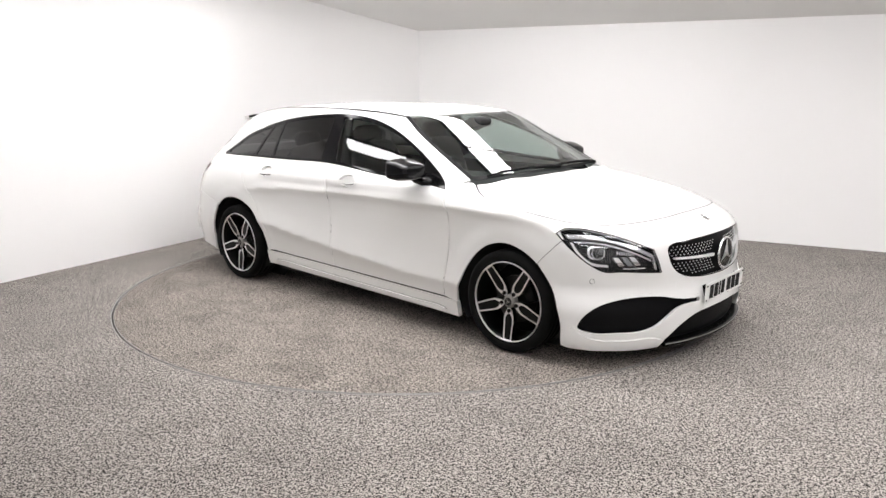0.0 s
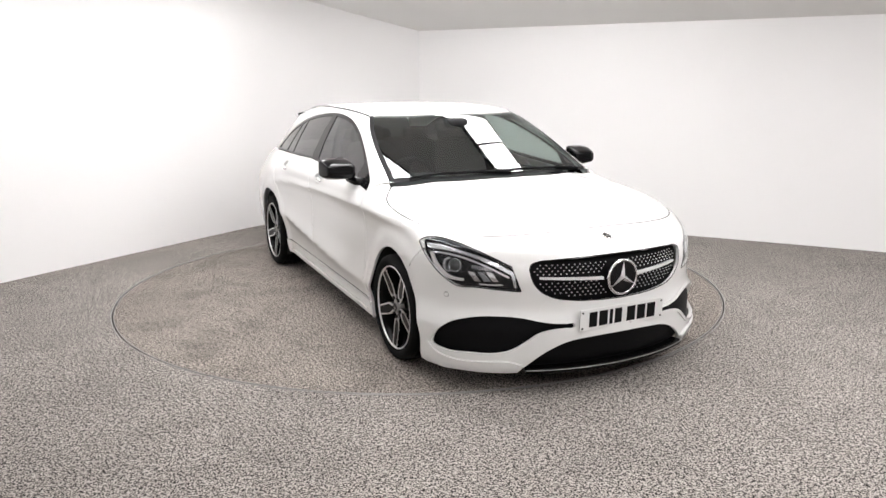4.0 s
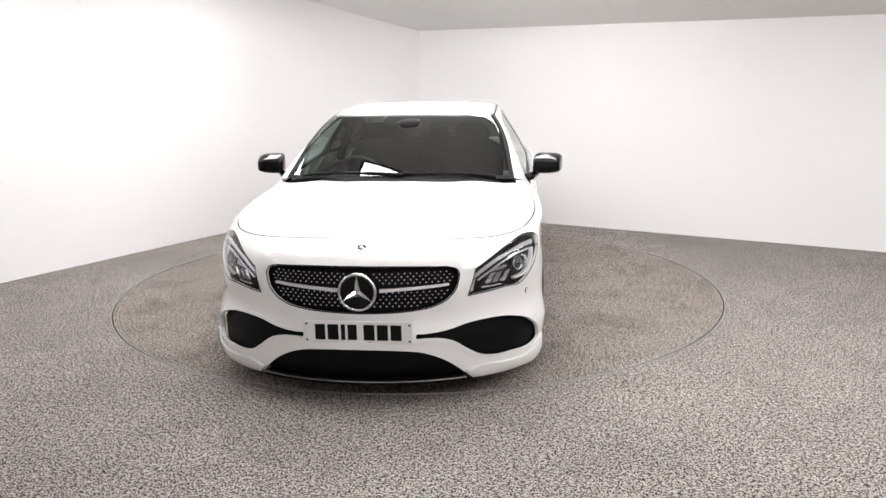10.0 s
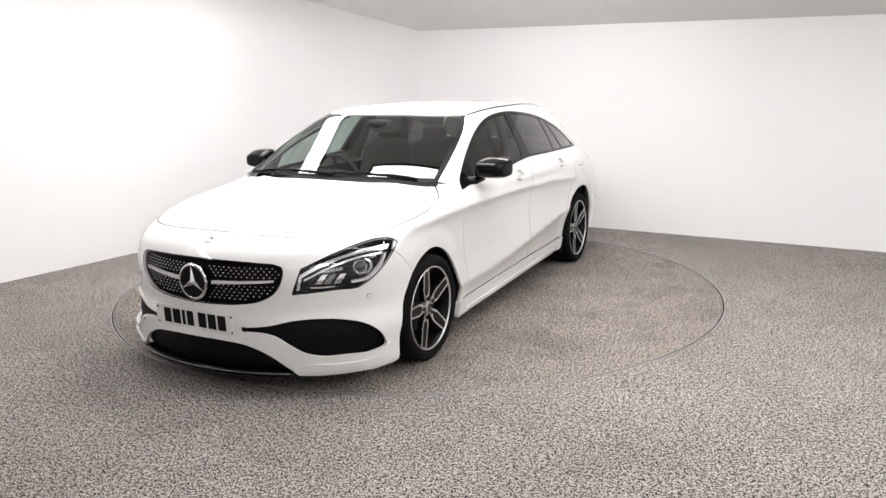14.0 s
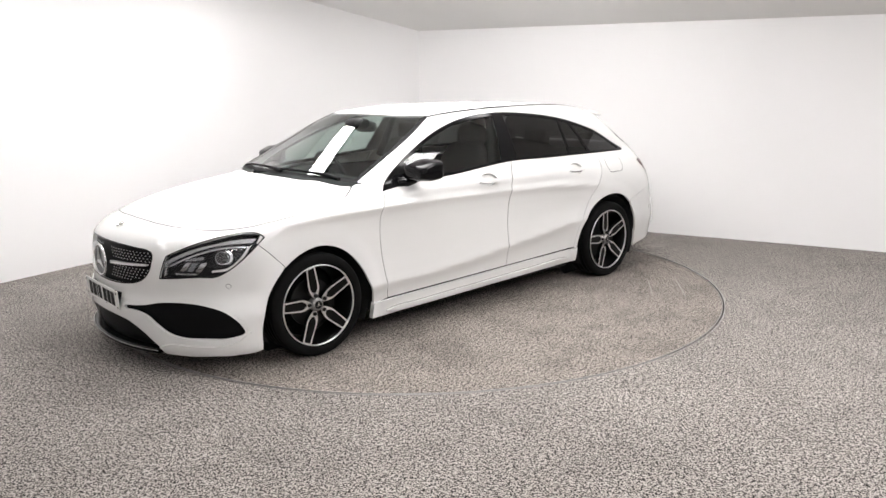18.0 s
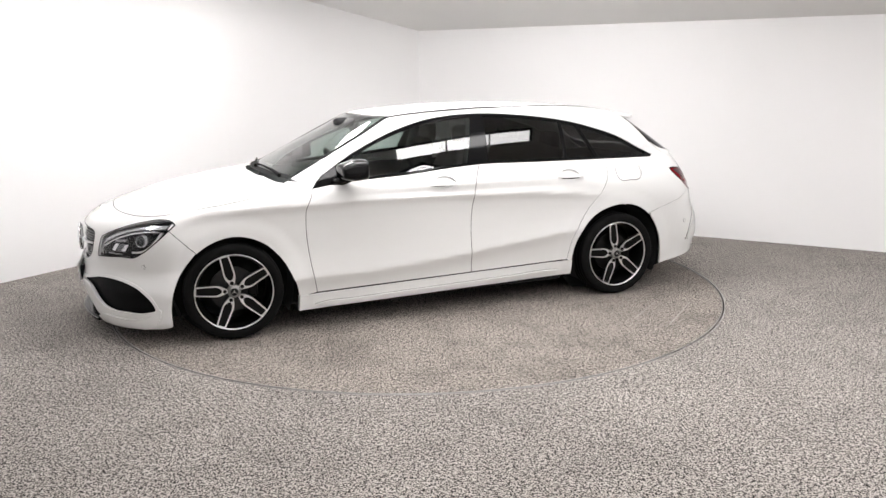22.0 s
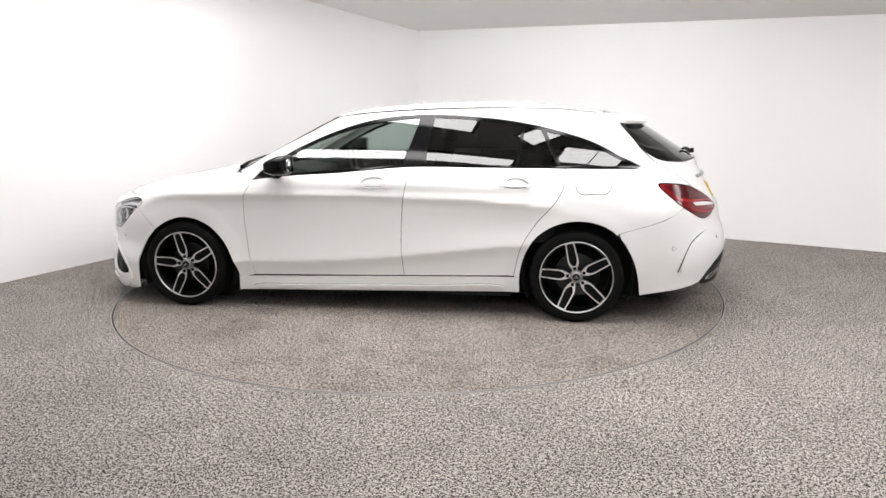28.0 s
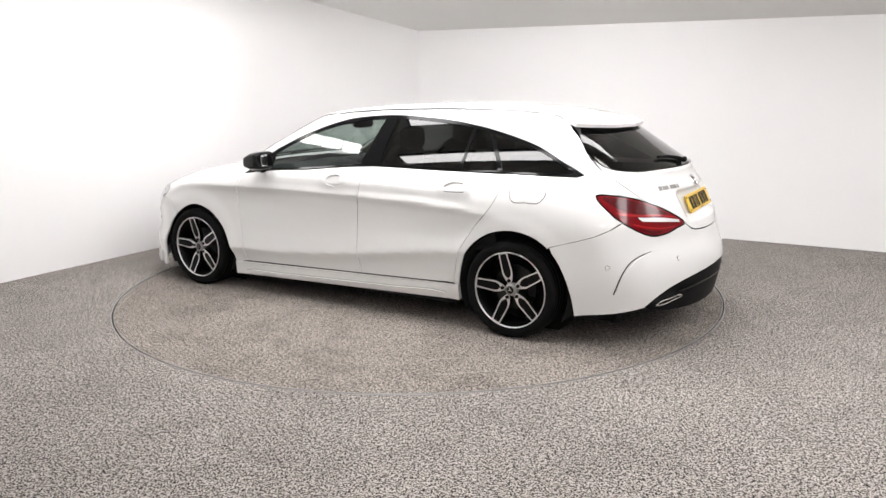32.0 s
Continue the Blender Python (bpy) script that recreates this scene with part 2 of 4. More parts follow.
def lathe(profile, n=64, axis="y"):
    """Turned shape about the y axis from (radius, y) pairs."""
    k = len(profile)
    vs, fs = [], []
    for i in range(n):
        a = 2 * math.pi * i / n
        for r, y in profile:
            vs.append((r * math.cos(a), y, r * math.sin(a)))
    for i in range(n):
        j = (i + 1) % n
        for q in range(k - 1):
            fs.append((i * k + q, i * k + q + 1, j * k + q + 1, j * k + q))
    return vs, fs


def prism(outline, d0, d1, put):
    """A solid between two copies of a flat outline; put(u, v, d) gives the place."""
    n = len(outline)
    vs = [put(u, v, d1) for u, v in outline] + [put(u, v, d0) for u, v in outline]
    fs = [tuple(range(n)), tuple(range(2 * n - 1, n - 1, -1))] + [(i, i + n, (i + 1) % n + n, (i + 1) % n) for i in range(n)]
    return vs, fs


def shrink(q, d):
    """An outline moved inwards by d."""
    p = np.array(q, float)
    area = np.sum(p[:, 0] * np.roll(p[:, 1], -1) - np.roll(p[:, 0], -1) * p[:, 1])
    e = np.roll(p, -1, 0) - p
    e /= np.maximum(np.linalg.norm(e, axis=1), 1e-9)[:, None]
    nn = np.stack([-e[:, 1], e[:, 0]], 1) * (1 if area > 0 else -1)
    m = nn + np.roll(nn, 1, 0)
    m /= np.maximum(np.sum(m * m, 1), .6)[:, None] / 2
    return p + m * d


def inside(p, q):
    r = np.zeros(len(p), bool)
    x, y = p[:, 0], p[:, 1]
    for (x0, y0), (x1, y1) in zip(q, np.roll(q, -1, 0)):
        c = (y0 > y) != (y1 > y)
        if y0 != y1:
            r ^= c & (x < (x1 - x0) * (y - y0) / (y1 - y0) + x0)
    return r


def near(p, q, d):
    r = np.zeros(len(p), bool)
    for a, b in zip(q, np.roll(q, -1, 0)):
        ab = b - a
        t = np.clip(((p - a) @ ab) / max(ab @ ab, 1e-12), 0, 1)
        r |= np.sum((p - a - t[:, None] * ab) ** 2, 1) < d * d
    return r


def dense(q, d):
    out = []
    for a, b in zip(q, np.roll(q, -1, 0)):
        n = max(1, int(np.ceil(np.linalg.norm(b - a) / d)))
        out += [a + (b - a) * k / n for k in range(n)]
    return np.array(out)


from mathutils.geometry import delaunay_2d_cdt


def panel(name, view, outline, mat, parent, label="", holes=(), gap=.002, lift=0.0, depth=.014, grid=.03, side=1, field=None, rim=True):
    """A piece of the body's skin inside a flat outline, with turned-in edges. lift: metres outwards. side -1: the mirrored piece."""
    loops = [dense(shrink(outline, gap), grid * .8)] + [dense(shrink(h, -gap), grid * .8) for h in holes]
    lo, hi = loops[0].min(0), loops[0].max(0)
    gx, gy = np.meshgrid(np.arange(lo[0] + grid / 2, hi[0], grid), np.arange(lo[1] + grid / 2, hi[1], grid))
    g = np.stack([gx.ravel(), gy.ravel()], 1)
    g = g[inside(g, loops[0]) & ~near(g, loops[0], grid * .45)]
    for h in loops[1:]:
        g = g[~inside(g, h) & ~near(g, h, grid * .45)]
    edges, k = [], 0
    for l in loops:
        edges += [(k + i, k + (i + 1) % len(l)) for i in range(len(l))]
        k += len(l)
    pts = np.concatenate(loops + [g])
    v2, _, tris, _, _, _ = delaunay_2d_cdt([Vector(p) for p in pts], edges, [], 0, 1e-6)
    q = np.array([tuple(v) for v in v2])
    mid = np.array([q[list(t)].mean(0) for t in tris])
    keep = inside(mid, loops[0])
    for h in loops[1:]:
        keep &= ~inside(mid, h)
    tris = [t for t, k in zip(tris, keep) if k]
    o, w = rays(view, q)
    p, ok = cast(o, w, field=field or skin)
    n = normal(p)
    if field is not None:
        n = np.stack([field(p + np.eye(3)[i] * .004) - field(p - np.eye(3)[i] * .004) for i in range(3)], -1)
        n /= np.linalg.norm(n, axis=1)[:, None]
    p = p + n * lift
    faces = [tuple(t) for t in tris]
    if faces:
        a, b, c = (p[[f[i] for f in faces]] for i in range(3))
        out = np.sum(np.cross(b - a, c - a) * (n[[f[0] for f in faces]]), 1) > 0
        faces = [f if s else f[::-1] for f, s in zip(faces, out)]
    nf = len(faces)
    allp, alln = p, n
    if rim:
        count = {}
        for f in faces:
            for i in range(len(f)):
                count[(f[i], f[(i + 1) % len(f)])] = 1
        border = [e for e in count if (e[1], e[0]) not in count]
        idx = sorted({i for e in border for i in e})
        at = {v: i for i, v in enumerate(idx)}
        m = len(p)
        allp = np.concatenate([p, p[idx], p[idx] - n[idx] * depth])
        faces = faces + [(m + at[b], m + at[a], m + len(idx) + at[a], m + len(idx) + at[b]) for a, b in border]
    if side < 0:
        allp = allp * np.array([1, -1, 1])
        faces = [f[::-1] for f in faces]
        n = n * np.array([1, -1, 1])
    me = bpy.data.meshes.new(name)
    me.from_pydata([tuple(v) for v in allp], [], faces)
    me.materials.append(mat)
    me.polygons.foreach_set("use_smooth", [True] * nf + [False] * (len(faces) - nf))
    vn = np.zeros((len(allp), 3))
    vn[:len(n)] = n
    me.normals_split_custom_set_from_vertices([tuple(v) for v in vn])
    ob = new(name, me)
    ob.parent = parent
    return tagged(ob, label) if label else ob


def groove(name, view, path, width, mat, parent, label="", lift=.0006, side=1, close=False):
    """A thin line laid on the skin along a flat path."""
    p = np.array(path, float)
    e = np.gradient(p, axis=0)
    e /= np.maximum(np.linalg.norm(e, axis=1), 1e-9)[:, None]
    n = np.stack([-e[:, 1], e[:, 0]], 1) * width / 2
    quad = np.concatenate([p + n, p - n])
    a = onto(view, quad)
    a = a + normal(a) * lift
    if side < 0:
        a = a * np.array([1, -1, 1])
    k = len(p)
    fs = [(i, i + 1, k + i + 1, k + i) for i in range(k - 1)]
    return make(name, a, fs, mat, parent, label=label)


def seats_on(view, uv, lift=0.0, side=1):
    """Places on the skin: z out of it, x level."""
    p = onto(view, uv)
    n = normal(p)
    p = p + n * lift
    if side < 0:
        p, n = p * np.array([1, -1, 1]), n * np.array([1, -1, 1])
    out = []
    for q, z in zip(p, n):
        z = Vector(z)
        x = Vector((0, 0, 1)).cross(z).normalized()
        y = z.cross(x)
        out.append(Matrix(((x.x, y.x, z.x, q[0]), (x.y, y.y, z.y, q[1]), (x.z, y.z, z.z, q[2]), (0, 0, 0, 1))))
    return out


def seat_on(view, u, v, lift=0.0, side=1):
    return seats_on(view, [(u, v)], lift, side)[0]


def disc_bm(r, h, n=24, r2=None):
    bm = bmesh.new()
    bmesh.ops.create_cone(bm, cap_ends=True, segments=n, radius1=r, radius2=r if r2 is None else r2, depth=h)
    return bm


def ring_mesh(name, r, t, mat, parent, n=48, m=10, label="", squash=1.0):
    """A torus about z."""
    vs, fs = [], []
    for i in range(n):
        a = 2 * math.pi * i / n
        for j in range(m):
            b = 2 * math.pi * j / m
            q = r + t * math.cos(b)
            vs.append((q * math.cos(a), q * math.sin(a), t * squash * math.sin(b)))
    for i in range(n):
        for j in range(m):
            fs.append((i * m + j, (i + 1) % n * m + j, (i + 1) % n * m + (j + 1) % m, i * m + (j + 1) % m))
    return make(name, vs, fs, mat, parent, smooth=True, label=label)


def tube(points, r, n=8):
    """A round bar along a line; r a number or one per point."""
    pts = [Vector(p) for p in points]
    rr = [r] * len(pts) if not hasattr(r, "__len__") else r
    vs, fs = [], []
    for i, p in enumerate(pts):
        d = (pts[min(i + 1, len(pts) - 1)] - pts[max(i - 1, 0)]).normalized()
        a = d.orthogonal().normalized() if abs(d.z) > .95 else d.cross(Vector((0, 0, 1))).normalized()
        b = d.cross(a)
        vs += [p + (a * math.cos(2 * math.pi * k / n) + b * math.sin(2 * math.pi * k / n)) * rr[i] for k in range(n)]
    for i in range(len(pts) - 1):
        fs += [(i * n + k, i * n + (k + 1) % n, (i + 1) * n + (k + 1) % n, (i + 1) * n + k) for k in range(n)]
    fs += [tuple(range(n))[::-1], tuple(range((len(pts) - 1) * n, len(pts) * n))]
    return vs, fs


def blob(cx, cy, cz, sx, sy, sz, e=.6, n=28, m=18, shear=None):
    """A rounded box; e below 1 makes it squarer. shear(x, y, z) may move its points."""
    f = lambda w: math.copysign(abs(w) ** e, w)
    vs, fs = [], []
    for j in range(m + 1):
        b = -math.pi / 2 + math.pi * j / m
        for i in range(n):
            a = 2 * math.pi * i / n
            p = (f(math.cos(b)) * f(math.cos(a)), f(math.cos(b)) * f(math.sin(a)), f(math.sin(b)))
            if shear:
                p = shear(*p)
            vs.append((cx + sx * p[0], cy + sy * p[1], cz + sz * p[2]))
    for j in range(m):
        for i in range(n):
            fs.append((j * n + i, j * n + (i + 1) % n, (j + 1) * n + (i + 1) % n, (j + 1) * n + i))
    return vs, fs

# ---- the room: white walls, grey carpet, a ceiling that rises from the east wall ----
CEIL_Z, CEIL_RISE, RIDGE, CEIL_FALL = 2.138, .33, 3.0, .0155
TOP_Z = CEIL_Z + CEIL_RISE * RIDGE
WALL_TOP = TOP_Z + .2
FL, FA, FB, FR = (-8.5, -8.0), (-1.62, 2.98), (0.02, 3.37), (9.0, -2.30)


def wall(name, a, b, top, label, thick=.12):
    d = Vector((b[0] - a[0], b[1] - a[1], 0)).normalized()
    n = Vector((-d.y, d.x, 0)) * thick
    vs = []
    for z in (0.0, top):
        for p, o in ((a, 0), (b, 0), (b, 1), (a, 1)):
            vs.append((p[0] + n.x * o, p[1] + n.y * o, z))
    ob = make(name, vs, [(0, 1, 5, 4), (1, 2, 6, 5), (2, 3, 7, 6), (3, 0, 4, 7), (4, 5, 6, 7), (3, 2, 1, 0)], WALL)
    return tagged(ob, label, "wall", kind="structure")


d_w = (Vector(FA) - Vector(FL)).normalized()
d_n = (Vector(FB) - Vector(FA)).normalized()
CURVE_A, CURVE_B = Vector(FA) - d_w * .75, Vector(FA) + d_n * .55
wall("wall_west", FL, CURVE_A, WALL_TOP, "plain white painted studio wall, brightly lit")
wall("wall_north", CURVE_B, FB, WALL_TOP, "short white wall facet closing the corner")
# the two run into each other in a soft bend
bend = [CURVE_A * (1 - k / 16) ** 2 + Vector(FA) * 2 * (k / 16) * (1 - k / 16) + CURVE_B * (k / 16) ** 2 for k in range(17)]
vs, fs = [], []
for k, q in enumerate(bend):
    d = (bend[min(k + 1, 16)] - bend[max(k - 1, 0)]).normalized()
    o = q + Vector((-d.y, d.x)) * .12
    vs += [(q.x, q.y, 0), (q.x, q.y, WALL_TOP), (o.x, o.y, WALL_TOP), (o.x, o.y, 0)]
for k in range(16):
    fs += [(k * 4 + j, k * 4 + 4 + j, k * 4 + 4 + (j + 1) % 4, k * 4 + (j + 1) % 4) for j in range(4)]
bend_wall = make("wall_bend", vs, fs, WALL)
bend_wall.data.polygons.foreach_set("use_smooth", [j == 0 for k in range(16) for j in range(4)])
bend_wall.data.set_sharp_from_angle(angle=math.radians(40))
tagged(bend_wall, "white wall curving softly round the corner", "wall", kind="structure")
wall("wall_east", FB, FR, WALL_TOP, "plain white painted wall under the grey ceiling")
wall("wall_south", (9.0, -2.3), (9.0, -8.0), WALL_TOP, "plain white side wall")
wall("wall_back", (9.0, -8.0), (-8.5, -8.0), WALL_TOP, "plain white back wall")

# the ceiling: a slope up from the east wall, then level
d_e = Vector((FR[0] - FB[0], FR[1] - FB[1], 0)).normalized()
n_e = Vector((d_e.y, -d_e.x, 0))
vs, rows = [], [(-.6, CEIL_Z - .6 * CEIL_RISE), (RIDGE, TOP_Z), (16.0, TOP_Z)]
for lift_c in (0, .12):
    for s_c, z_c in rows:
        for along in (-9.0, 15.0):
            q = Vector((*FB, 0)) + n_e * s_c + d_e * along
            vs.append((q.x, q.y, z_c + lift_c - CEIL_FALL * along))
fs = [(0, 1, 3, 2), (2, 3, 5, 4), (8, 9, 7, 6), (10, 11, 9, 8), (0, 6, 7, 1), (4, 5, 11, 10), (0, 2, 8, 6), (2, 4, 10, 8), (3, 1, 7, 9), (5, 3, 9, 11)]
tagged(make("ceiling", vs, fs, CEIL), "light grey ceiling sloping up from the wall", "ceiling", kind="structure")

# the carpet, with a round opening for the turntable
DISC_R = 2.235
rim_n = 160
vs, fs = [], []
for k in range(rim_n):
    a = 2 * math.pi * k / rim_n
    for r, z in ((DISC_R + .006, -.02), (DISC_R + .006, -.003), (DISC_R + .012, 0), (2.6, 0), (13.0, 0)):
        vs.append((r * math.cos(a), r * math.sin(a), z))
for k in range(rim_n):
    j = (k + 1) % rim_n
    for q in range(4):
        fs.append((k * 5 + q, k * 5 + q + 1, j * 5 + q + 1, j * 5 + q))
tagged(make("floor", vs, fs, CARPET), "grey flecked short-pile carpet floor", "floor", kind="structure")
bm = bmesh.new()
bmesh.ops.create_cone(bm, cap_ends=True, segments=rim_n, radius1=DISC_R + .05, radius2=DISC_R + .05, depth=.02)
for v in bm.verts:
    v.co.z -= .035
tagged(part("turntable_pit", bm, DARK), "dark gap round the turntable", "floor", kind="structure")


def arc_band(r0, r1, z, h, n=rim_n):
    pr = [(r0, z), (r0, z + h), (r1, z + h), (r1, z)]
    vs, fs = [], []
    for k in range(n):
        a = 2 * math.pi * k / n
        vs += [(r * math.cos(a), r * math.sin(a), zz) for r, zz in pr]
    for k in range(n):
        j = (k + 1) % n
        fs += [(k * 4 + q, k * 4 + (q + 1) % 4, j * 4 + (q + 1) % 4, j * 4 + q) for q in range(4)]
    return vs, fs


vs, fs = arc_band(DISC_R + .005, DISC_R + .011, -.01, .011)
tagged(make("edge_trim", vs, fs, RIM_METAL), "thin pale metal trim round the turntable opening", "trim", kind="structure")

turntable = tagged(new("turntable"), "round carpeted car turntable flush with the floor", "turntable")
vs, fs = [(0, 0, 0)], []
for k in range(rim_n):
    a = 2 * math.pi * k / rim_n
    vs += [(r * math.cos(a), r * math.sin(a), z) for r, z in ((DISC_R - .012, 0), (DISC_R - .004, -.004), (DISC_R - .004, -.02))]
for k in range(rim_n):
    j = (k + 1) % rim_n
    fs.append((0, 1 + k * 3, 1 + j * 3))
    fs += [(1 + k * 3 + q, 2 + k * 3 + q, 2 + j * 3 + q, 1 + j * 3 + q) for q in range(2)]
make("disc", vs, fs, CARPET_DISC, turntable)
vs, fs = arc_band(DISC_R - .010, DISC_R - .005, -.006, .007)
make("rim", vs, fs, RIM_METAL, turntable, "thin worn metal rim")


def light_panel(x, y, z, length, width, turn, cells=3, glow=LIGHT):
    """A strip of glowing cells in a dark frame: a ceiling light, or unseen added fill."""
    ob = tagged(new("offscreen_light"), "long white overhead light strip in a dark frame, out of view", "ceiling light", group="ceiling light strips")
    part("frame", box_bm(-length / 2 - .03, length / 2 + .03, -width / 2 - .03, width / 2 + .03, .012, .06), FRAME, ob)
    for q in (-length / 3, length / 3):
        part("hanger", box_bm(q - .01, q + .01, -.01, .01, .055, min(TOP_Z, CEIL_Z + CEIL_RISE * ((Vector((x, y, 0)) - Vector((*FB, 0))).dot(n_e))) - z + .03), FRAME, ob)
    step_l = length / cells
    for k in range(cells):
        x0 = -length / 2 + k * step_l
        part("diffuser", box_bm(x0 + .012, x0 + step_l - .012, -width / 2, width / 2, 0, .03), glow, ob)
    ob.matrix_basis = pose(x, y, z, 0, 0, turn)
    return ob


light_panel(1.05, .60, 2.60, 1.9, .46, -48, 2)
light_panel(-1.53, 1.10, 2.60, 1.8, .34, 72)
light_panel(-.78, -1.80, 2.60, 2.5, .22, -24, 1)
light_panel(1.27, -1.31, 2.60, 1.60, .26, 30)
light_panel(-.33, -.68, 2.60, 1.4, .92, -29, 1)
light_panel(1.30, -2.25, 2.60, .8, .40, -20, 2)
light_panel(-2.40, -.30, 2.60, .9, .30, -65)


# unseen fill strips, added beside, over and behind the camera to brighten the room
light_panel(-3.7, -2.3, 2.85, 2.6, .24, 60, 3, LIGHT_FILL)
light_panel(3.0, -4.1, 2.85, 3.0, .90, -60, 3, LIGHT_FILL)
light_panel(0.1, -6.4, 2.85, 3.6, .76, 0, 3, LIGHT_FILL)
light_panel(4.6, -2.0, 2.60, 2.2, .70, -32, 3, LIGHT_FILL)

# ---- the car ----
car = tagged(new("car"), "white estate car with black twin-spoke alloy wheels on a turntable", "car")

HOOD = curve([(2.012, 0), (1.990, .30), (1.93, .50), (1.85, .63), (1.70, .755), (1.58, .800), (1.45, .826), (1.3, .832), (1.16, .815), (1.06, .768), (1.0, .718)], 4)
HOOD_BACK = curve([(1.03, .66), (1.10, .4), (1.135, 0)], 4)
hood_half = HOOD + HOOD_BACK
panel("bonnet", "top", hood_half + [(u, -v) for u, v in hood_half[-2:0:-1]], PAINT, car, "white bonnet with two soft ridges", gap=.003)
shut = [(u, -v) for u, v in HOOD[:18][::-1]] + HOOD[1:18]
groove("bonnet_gap", "top", shut, .005, DARK, car, "thin gap in front of the bonnet")

LAMP = (curve([(.515, .520), (.538, .585), (.560, .642)], 4)[:-1] + curve([(.560, .642), (.68, .691), (.86, .739), (.99, .753), (1.05, .745), (1.078, .728)], 4)[:-1]
        + curve([(1.078, .728), (.985, .642), (.88, .562), (.82, .535), (.74, .535), (.62, .527), (.515, .520)], 4)[:-1])
LAMP_B = conv("ball", "front", LAMP)
GRILLE = curve([(0, .676), (.2, .674), (.36, .668), (.445, .660), (.467, .650), (.474, .632), (.469, .600), (.452, .556), (.42, .519), (.36, .487), (.26, .468), (.12, .459), (0, .456)], 4)
GRILLE_F = GRILLE + [(-u, v) for u, v in GRILLE[-2:0:-1]]
VENT = ring([(.262, .352), (.30, .355), (.36, .360), (.42, .369), (.50, .387), (.62, .395), (.76, .382), (.87, .345), (.945, .268), (.955, .232), (.90, .212), (.76, .208), (.63, .211), (.57, .226), (.50, .268), (.43, .316), (.37, .332), (.30, .336), (.262, .338)], 4)
INTAKE = curve([(0, .284), (.16, .280), (.30, .262), (.40, .215), (.50, .135)], 4)
ARCH_F = curve([(.955, .215), (.963, .27), (1.0, .37), (1.047, .464), (1.182, .596), (1.335, .636), (1.479, .596), (1.609, .49), (1.683, .366), (1.71, .25), (1.712, .125)], 4)
ARCH_R = curve([(-.984, .27), (-.988, .31), (-1.01, .407), (-1.079, .538), (-1.201, .628), (-1.358, .664), (-1.515, .632), (-1.62, .552), (-1.694, .428), (-1.734, .284), (-1.747, .185)], 4)
SEAM_F = [(1.70, .700), (1.65, .652), (1.60, .60), (1.553, .553)]

hood_edge = [(u + .001, v) for u, v in HOOD if u > 1.66]
arch_down = [q for q in ARCH_F if q[0] > 1.555]
bump_half = (conv("ball", "top", hood_edge) + conv("ball", "side", [(1.655, .752)] + SEAM_F + arch_down)
             + conv("ball", "front", [(1.0, .112), (.8, .105), (.62, .105), (.53, .108)] + INTAKE[::-1]))
bump_half[0] = (0, bump_half[0][1])
bump_half[-1] = (0, bump_half[-1][1])
panel("front_bumper", "ball", bump_half + [(-u, v) for u, v in bump_half[-2:0:-1]], PAINT, car, "white front bumper with large black side vents",
      holes=[LAMP_B, [(-u, v) for u, v in LAMP_B], conv("ball", "front", GRILLE_F), conv("ball", "front", VENT), [(-u, v) for u, v in conv("ball", "front", VENT)]], gap=.0013)
for s in (1, -1):
    panel("side_vent", "front", ring([(.24, .345), (.34, .372), (.45, .390), (.66, .405), (.80, .39), (.91, .33), (.97, .245), (.90, .198), (.63, .195), (.46, .27), (.36, .318)], 3), SATIN_BLACK, car, "black bumper vent", lift=-.028, side=s)
for s in (1, -1):
    grown = [tuple(q) for q in shrink(VENT, -.016)]
    panel("vent_surround", "front", grown, PAINT, car, "raised white vent surround", holes=[VENT], lift=.006, depth=.010, side=s, grid=.02, gap=0)
panel("intake", "front", [(-u, v) for u, v in INTAKE[:0:-1]] + INTAKE + [(.50, .10), (-.50, .10)], SATIN_BLACK, car, "black lower air intake", lift=-.03, gap=-.02)
for s in (1, -1):
    blade = curve([(.50, .150), (.56, .170), (.70, .168), (.84, .172), (.93, .196), (.975, .240)], 4) + curve([(.988, .228), (.978, .175), (.945, .135), (.80, .118), (.62, .114), (.53, .118)], 4)
    panel("bumper_blade", "front", blade, PAINT, car, "white blade along the bumper's lower edge", lift=.014, depth=.018, side=s, grid=.02, gap=0)
# the black splitter under the nose
us = np.linspace(-.49, .49, 49)
lip_p = onto("front", [(u, .17) for u in us])
lip_n = normal(lip_p)
lip_n[:, 2] = 0
vs, fs = [], []
for q, nn in zip(lip_p, lip_n):
    vs += [(*(q + nn * d)[:2], z) for d, z in ((-.05, .136), (-.004, .132), (.012, .122), (.006, .110), (-.12, .104))]
for k in range(48):
    fs += [(k * 5 + q, k * 5 + q + 1, k * 5 + q + 6, k * 5 + q + 5) for q in range(4)]
make("front_lip", vs, fs, LIP_BLACK, car, label="black splitter lip")
# the bright reflection on the splitter edge, built as a silver bar
v, f = tube([tuple((q + nn * .010)[:2]) + (.126,) for q, nn in zip(lip_p, lip_n)], .0022, 6)
make("lip_glint", v, f, RIM_METAL, car, label="thin silver bar for the splitter's glint")
panel("grille_mesh", "front", GRILLE_F, SATIN_BLACK, car, "black diamond-studded grille", lift=-.03, gap=-.02)

